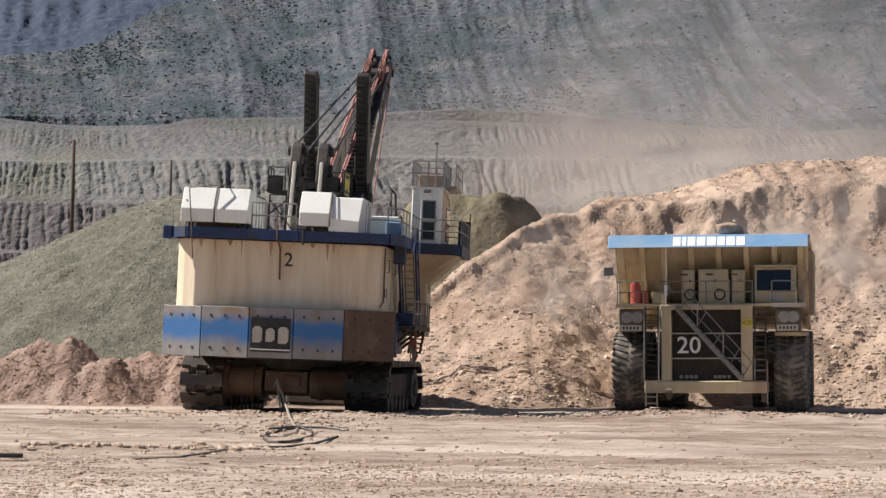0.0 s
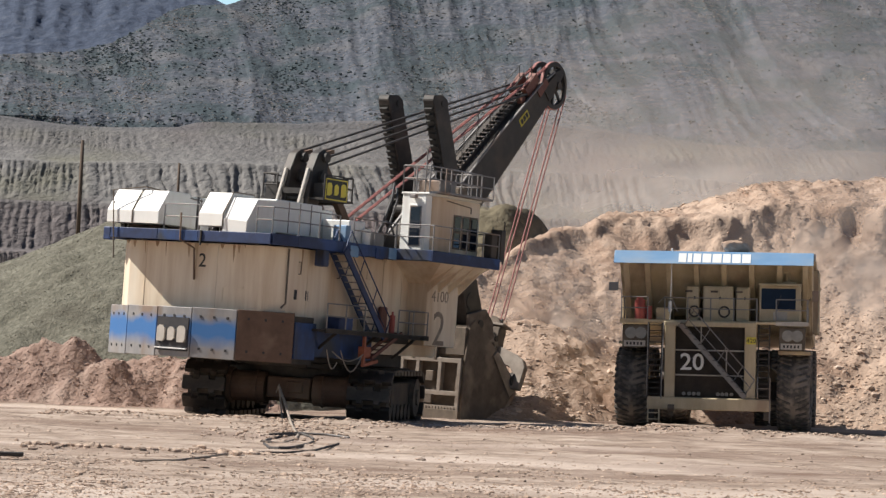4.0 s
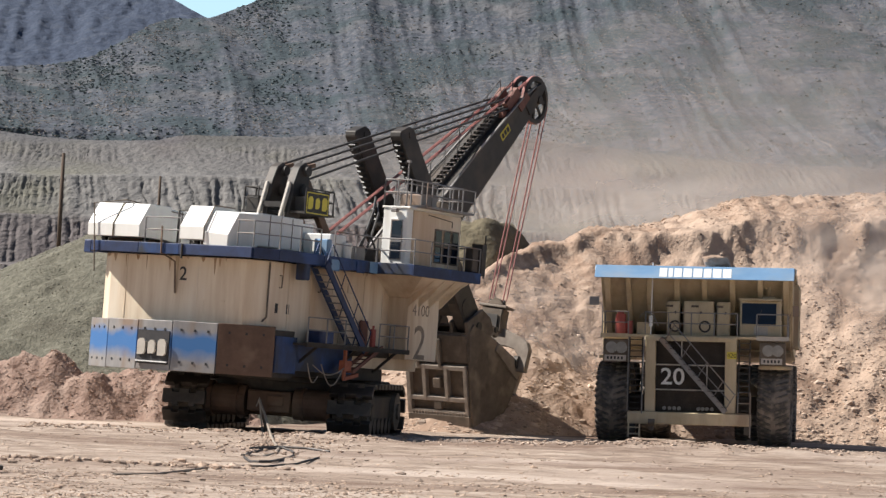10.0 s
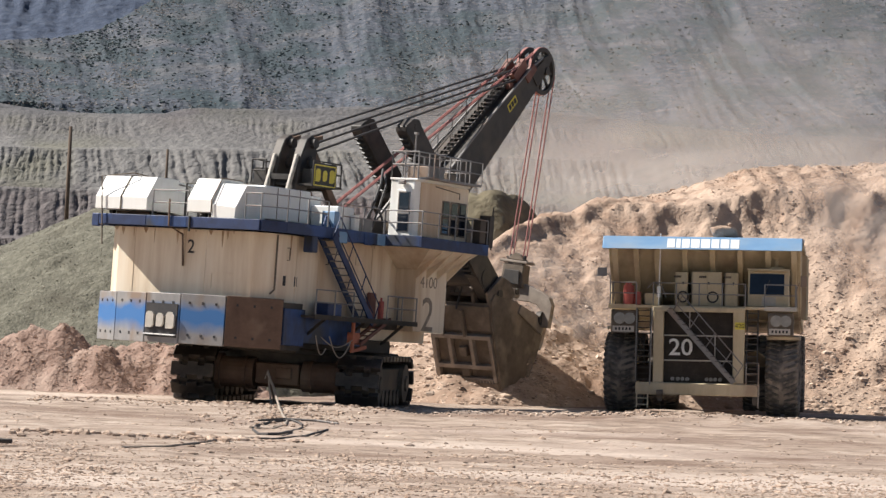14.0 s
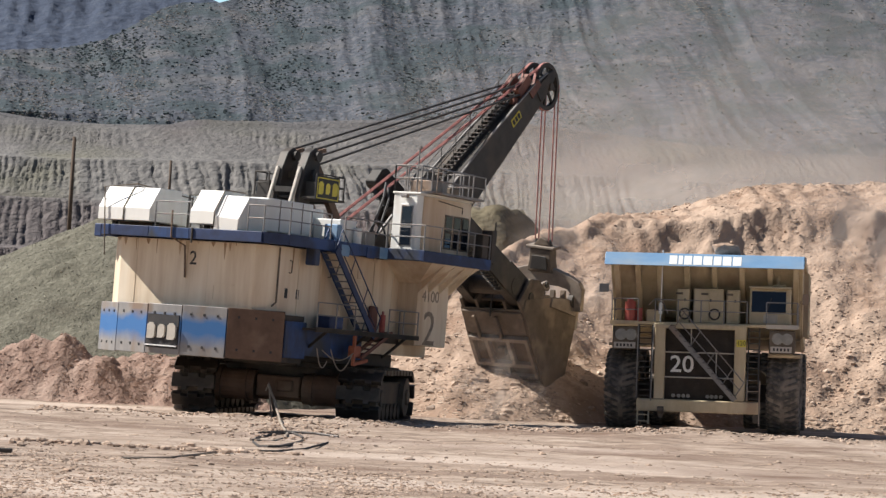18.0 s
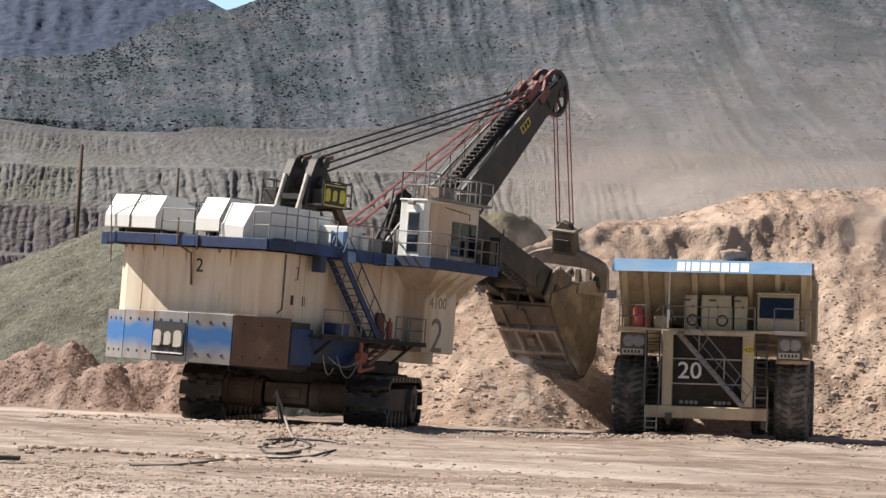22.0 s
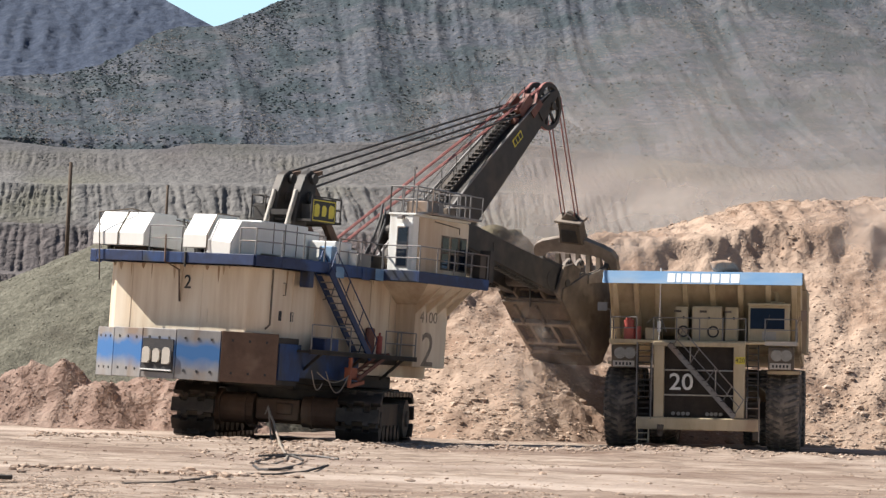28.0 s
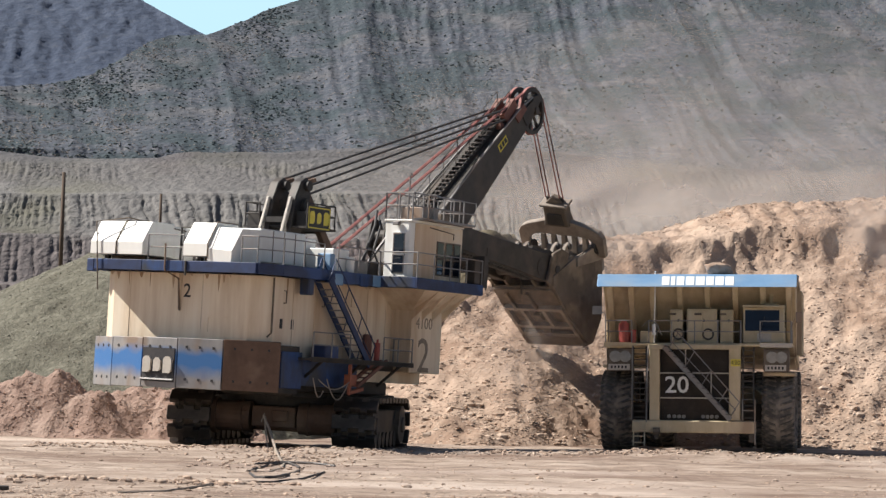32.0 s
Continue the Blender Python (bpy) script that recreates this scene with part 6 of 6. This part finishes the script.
def cable_bundle():
    ox, oy = -6.6, 103.5
    c = thing("cable_stand", pose(ox, oy, 0), "dusty trailing cables propped on a stake on the dirt", "cable")

    def laid(pts):
        return [(x, y, ground_height(ox + x, oy + y) + 0.03 + h) for x, y, h in pts]
    g = ground_height(ox, oy)
    part("stake", Mesh().tube((0.12, 0, g - 0.1), (-0.34, 0, g + 1.5), 0.06, 7, 0.045), WOOD, c)
    part("stake_tie", Mesh().path([(-0.42, 0.02, g + 1.2), (-0.30, -0.06, g + 1.56), (-0.2, 0.05, g + 1.25)], 0.03, 6), CABLEMAT, c)
    part("cable", Mesh().path(laid([(-0.32, -0.05, 1.42), (-0.2, -0.3, 1.15), (-0.02, -0.7, 0.8), (0.15, -1.5, 0.42), (0.45, -4, 0.05), (0.9, -9, 0), (1.35, -13.5, 0), (1.42, -16, 0), (1.1, -19, 0), (0.6, -21, 0)]), 0.05, 7), CABLEMAT, c, "pale cable")
    part("cable", Mesh().path(laid([(-0.28, -0.08, 1.3), (-0.2, -0.2, 0.7), (-0.1, -0.4, 0.1), (0.1, -2.2, 0)]), 0.035, 6), CABLEMAT, c)
    part("cable", Mesh().path(laid([(1.35 + 0.8 * math.cos(0.5 + i * 0.42), -18.5 + 5.0 * math.sin(0.5 + i * 0.42), 0.02) for i in range(15)]), 0.045, 6), ROPE, c, "dark coiled cable")
    part("cable", Mesh().path(laid([(0.35, -13.8, 0), (1.3, -13.0, 0.06), (2.4, -13.4, 0.03), (3.2, -14.2, 0)]), 0.045, 6), ROPE, c)
    part("cable", Mesh().path(laid([(0.8, -25.8, 0), (1.7, -25.4, 0), (2.5, -23.5, 0), (3.1, -20.5, 0)]), 0.04, 6), ROPE, c)
    part("cable", Mesh().path(laid([(-2.0, -34.0, 0), (-0.8, -33.2, 0), (-0.2, -31.0, 0), (0.2, -29.2, 0)]), 0.035, 6), CABLEMAT, c)


cable_bundle()
lone("scrap_plate", Mesh().box((0, 0, 0), (1.4, 0.25, 0.12)), DARK, pose(-12.1, 68.2, 0.12, 0, 0, 4), "dark scrap steel bar lying on the dirt", "scrap", bevel=0.02)

rs = random.Random(11)
spots = []
for i in range(64000):                             # pit floor
    y = 48 + 70 * rs.random() ** 1.6
    x = rs.uniform(-0.19, 0.19) * y
    clump = noise.noise((x * 0.25, y * 0.25, 2)) + 0.5 * noise.noise((x * 0.9, y * 0.9, 6))
    if (clump < 0.12 and rs.random() < 0.8) or (y > 74 and rs.random() < 0.8):
        continue
    r = 0.02 + 0.075 * rs.random() ** 3 + (0.12 * rs.random() if rs.random() < 0.03 else 0)
    spots.append((x, y, ground_height(x, y) - r * 0.1, r))
for i in range(9000):                              # coarse gravel towards the stand
    y = 49 + 17 * rs.random() ** 1.3
    x, r = rs.uniform(-0.19, 0.19) * y, 0.016 + 0.05 * rs.random() ** 3
    spots.append((x, y, ground_height(x, y), r))
for i in range(2600):                              # broken lip before the machines
    x, y, r = rs.uniform(-16, 24), 101 + rs.gauss(0, 1.1), 0.03 + 0.11 * rs.random() ** 3
    spots.append((x, y, ground_height(x, y) + r * 0.1, r))
for i in range(1500):                              # a row of clods and a churned patch by the cables
    if i < 800:
        x, y, r = rs.uniform(-12.5, -4), 0, 0.04 + 0.16 * rs.random() ** 3
        y = 76.5 + 0.12 * x + rs.gauss(0, 0.6)
    else:
        x, y, r = rs.gauss(-5.4, 1.5), rs.gauss(94, 5.0), 0.03 + 0.10 * rs.random() ** 3
    spots.append((x, y, ground_height(x, y) + r * 0.15, r))
scatter("floor_stones", spots, ROCK, "small pale stones strewn over the pit floor", 0.75, 1)

spots = []
for i in range(190000):                             # bank
    x, y = rs.uniform(-12, 31), 117 + 57 * rs.random() ** 1.3
    z = bank_height(x, y)
    if z < 0.0:
        continue
    toe = max(0.0, 1 - z / 9)
    crown = 1.0 if y > 154 and x > 11 else 0.0
    bed = noise.noise((x * 0.35, y * 0.35, 4)) + 0.4 + (0.5 if x > 16 else 0)
    toe = max(toe, 0.35 if x > 16 else 0.0)
    if rs.random() > 0.06 + (0.9 * toe + 0.5 * crown) * max(0.1, bed):
        continue
    r = 0.03 + 0.11 * rs.random() ** 3 + (0.26 * rs.random() ** 2 if rs.random() < 0.06 * toe + 0.04 * crown + 0.004 else 0)
    if toe > 0.4 and (x > 15 or x < 9):
        r *= 1.4
    spots.append((x, y, z - r * 0.35, r))
scatter("bank_rubble", spots, ROCK, "broken ore rubble lying on the bank", 0.8, 2)

spots = []
for i in range(5000):                              # berm
    x, y = rs.uniform(-30, -8), rs.uniform(115, 121)
    z = berm_height(x, y)
    if z < 0.05:
        continue
    r = 0.03 + 0.07 * rs.random() ** 3 + (0.18 * rs.random() if rs.random() < 0.012 else 0)
    spots.append((x, y, z - r * 0.1, r))
scatter("berm_clods", spots, BERM_ROCK, "reddish clods on the berm", 0.8, 3)

spots = []
for i in range(14000):                              # gravel slope
    x, y = rs.uniform(-40, -6), rs.uniform(121, 142)
    z = stock_height(x, y)
    if z < 0.3:
        continue
    r = 0.025 + 0.05 * rs.random() ** 3
    spots.append((x, y, z - r * 0.1, r))
scatter("gravel_stones", spots, GRAVEL_ROCK, "grey-green stones on the stockpile", 0.8, 4)

for x, y, s, z in ((13.7, 131.4, 0.85, 0.1), (15.0, 131.8, 1.0, 0.1), (15.9, 131.6, 0.6, 0.0), (14.4, 131.0, 0.55, 0.0)):      # boulders behind the truck
    m = Mesh()
    pts, faces = STONE_SHAPES[int(x * 3) % 6]
    m.add([(p[0] * s * 1.1, p[1] * s, p[2] * s * 0.75) for p in pts], faces)
    lone("boulder", m, BANK, pose(x, y, z + s * 0.35), "large angular ore boulder behind the truck", "boulder", "boulders", bevel=0.05)

m = Mesh()
pts, faces = STONE_SHAPES[2]
m.add([(p[0] * 0.85, p[1] * 0.7, p[2] * 0.46) for p in pts], faces)
lone("boulder", m, BANK, pose(13.35, 119.2, 8.72, 0, 0, 20), "brown boulder lying on top of the truck canopy", "boulder", "boulders", bevel=0.04)

# desert scrub and pale outcrops on the mountain, far too many to count
spots, pale = [], []
for i in range(170000):
    a, s = rs.uniform(-0.19, 0.19), rs.random()
    ridge = lerp(NEAR_RIDGE, a)
    e = FOOT_RISE + (ridge - FOOT_RISE) * s
    if e > 0.16:
        continue
    deep = hill_gully(a, e) / 16
    cover = 0.28 + 0.5 * deep + 0.6 * noise.noise((a * 34, e * 50, 9)) + 0.4 * noise.noise((a * 130, e * 170, 3)) - 1.0 * a
    if rs.random() < 0.62 * max(0.04, cover):
        r = 0.26 + 0.75 * rs.random() ** 3
        x, y, z = hill_point((a, s, 0))
        spots.append((x, y - 0.3 * r, z + r * 0.15, r))
    elif rs.random() < 0.05 + 0.5 * max(0, noise.noise((a * 40 + 26 * e, e * 60, 5)) - 0.12):
        x, y, z = hill_point((a, s, 0))
        pale.append((x, y, z, 0.25 + 0.55 * rs.random() ** 2))
scatter("mountain_scrub", spots, SHRUB, "dark green desert scrub dotted over the mountain, tinted blue for haze", 0.75, 5)
scatter("mountain_outcrops", pale, HILLROCK, "pale rock outcrops scattered on the mountain", 0.6, 6)


# ---- airborne dust: thin billowing drifts ----
def dust_drift(sx, sz, lean, dense, grain, seed, label):
    """A billow of dust, leaning back as it rises."""
    bulge = 0.12 * min(sx, sz)
    xs, zs = [sx * (i / 24 - 1) for i in range(49)], [sz * (i / 16 - 1) for i in range(33)]
    return height_sheet("dust_cloud", xs, zs, lambda x, z: 0, dust_material("airborne_dust", sx, sz, dense, grain), label, "stuff", "dust",
                        shift=lambda p: (p[0], p[1] * lean + bulge * fbm(p[0] * 2 / sx, p[1] * 2 / sz, seed), p[1]))


dig_dust = [dust_drift(3.4, 4.0, 0.35, 0.42, 0.5, 1, "tan dust hanging round the digging dipper"),
            dust_drift(5.5, 4.6, 0.5, 0.55, 0.35, 2, "tan dust rolling off behind the dipper")]
crest_dust = dust_drift(22, 5.0, 0.9, 0.55, 0.12, 3, "pale dust drifting along the crest of the bank")
far_haze = [dust_drift(62, 30, 0.9, 0.32, 0.035, 4, "thin pale dust haze before the mountain"),
            dust_drift(34, 20, 0.9, 0.36, 0.05, 5, "pale dust plume rising behind the bank")]
truck_dust = dust_drift(7.5, 5.5, 0.6, 0.75, 0.25, 6, "tan dust hanging against the bank face")


# ---- what moves: the swing, the dipper arm, the bail and its ropes ----
SWING = ((0, 4.2), (0.5, 8.4), (1, 12.5), (1.5, 17.0), (2, 21.5), (2.5, 25.5), (3, 29.4), (3.5, 31.4), (4.2, 32.1), (5.5, 32.0), (17, 32.0), (20, 32.2), (23, 32.6),
         (25.5, 32.8), (27.7, 33.3), (28.5, 33.1), (30, 32.5), (31, 32.0), (32, 31.5))


def arm_pose(angle, out):
    a = radians(angle)
    return pose(0, 8.57 - out * math.cos(a), 9.94 + out * math.sin(a), -angle)


def bail_pose(angle, out):
    """The bail hangs on its pins and points along the ropes to the front of the sheave."""
    p = arm_pose(angle, out) @ Vector((0.15, 15.1, 2.65))
    c = SHEAVE
    v = Vector((p.y - c.y, p.z - c.z))
    g = math.acos(min(1, SHEAVE_R / v.length))
    ang = math.atan2(v.y, v.x)
    ends = [(c.y + SHEAVE_R * math.cos(ang + s * g), c.z + SHEAVE_R * math.sin(ang + s * g)) for s in (-1, 1)]
    t = Vector((c.x, *max(ends)))
    up_ = (t - p).normalized()
    side = Vector((1, 0, 0))
    side = (side - up_ * side.dot(up_)).normalized()
    m = Matrix((side, up_.cross(side), up_)).transposed().to_4x4()
    return Matrix.Translation(p) @ m, t


def rope_pose(k, s, angle, out):
    m, t = bail_pose(angle, out)
    a = m @ Vector((s * 1.1, 0, 3.05))
    b = t + Vector((s, 0, 0))
    d = b - a
    side = Vector((1, 0, 0))
    up_ = d.normalized()
    side = (side - up_ * side.dot(up_)).normalized()
    r = Matrix((side, up_.cross(side), up_)).transposed().to_4x4()
    return Matrix.Translation(a + up_ * ((d.length - ROPE_LEN) * k / 3)) @ r


def motions():
    rows = (
        (0, 77.3, 6.04), (1, 72.3, 6.37), (2, 83.2, 6.66), (3, 76.4, 5.98), (3.5, 72.0, 5.80), (4.5, 62.0, 5.35), (5.5, 56.0, 5.19), (6.5, 55.6, 5.08), (7.5, 54.1, 5.22), (8.5, 51.4, 5.04),
        (9.5, 51.4, 5.02), (10.5, 49.2, 5.18), (11.5, 45.0, 4.75), (12.5, 42.1, 4.26), (13.5, 42.2, 4.23), (14.5, 40.7, 4.44), (15.5, 35.0, 3.60), (16.5, 29.8, 2.79), (17.5, 27.4, 2.35), (18.5, 26.6, 2.29),
        (19.5, 25.5, 2.34), (20.5, 22.3, 2.07), (21.5, 19.6, 1.43), (22.5, 18.7, 1.14), (23.5, 18.6, 1.18), (24.5, 18.1, 1.27), (25.5, 16.3, 1.08), (26.5, 14.0, 0.50), (27.5, 12.1, 0.04), (28.5, 11.8, -0.10),
        (29.5, 11.1, -0.13), (30.5, 9.3, -0.09), (31.5, 7.7, -0.33), (32, 7.0, -0.44))
    walk(shovel, [(t, swung(h)) for t, h in SWING])
    walk(arm, [(t, arm_pose(a, o)) for t, a, o in rows])
    walk(bail, [(t, bail_pose(a, o)[0]) for t, a, o in rows])
    walk(dig_dust[0], [(0, pose(-0.5, 126, 0.5)), (5, pose(1.6, 127, 0.6)), (13, pose(2.4, 126, 0.8)), (16.5, pose(2.8, 119, 1.4)), (20, pose(3.2, 119.5, 1.8)), (25, pose(4.2, 120, 2.8)), (28, pose(4.6, 120.5, 4.0)), (32, pose(4.8, 120.5, 4.8))])
    walk(dig_dust[1], [(0, pose(5.5, 133, 6.5)), (5, pose(5.5, 133, 5.5)), (13, pose(5.0, 132, 4.5)), (16.5, pose(5.5, 133, 6.5)), (20, pose(6.0, 134, 8.0)), (25, pose(7.0, 136, 10.0)), (32, pose(8.0, 137, 11.5))])
    walk(crest_dust, [(0, pose(17, 163, 14.0, 0, -6)), (16, pose(18.5, 163, 14.6, 0, -6)), (32, pose(20, 163, 15, 0, -6))])
    walk(far_haze[0], [(0, pose(40, 300, 28, 0, -10)), (32, pose(44, 300, 30, 0, -10))])
    walk(far_haze[1], [(0, pose(26, 240, 22, 0, -12)), (32, pose(22, 240, 22, 0, -12))])
    walk(truck_dust, [(0, pose(20.5, 130, 8.5)), (6, pose(22.5, 132, 9.5)), (32, pose(27, 140, 12.0))])
    for k, s, fall in run_ropes:
        walk(fall, [(t, rope_pose(k, s, a, o)) for t, a, o in rows])


motions()
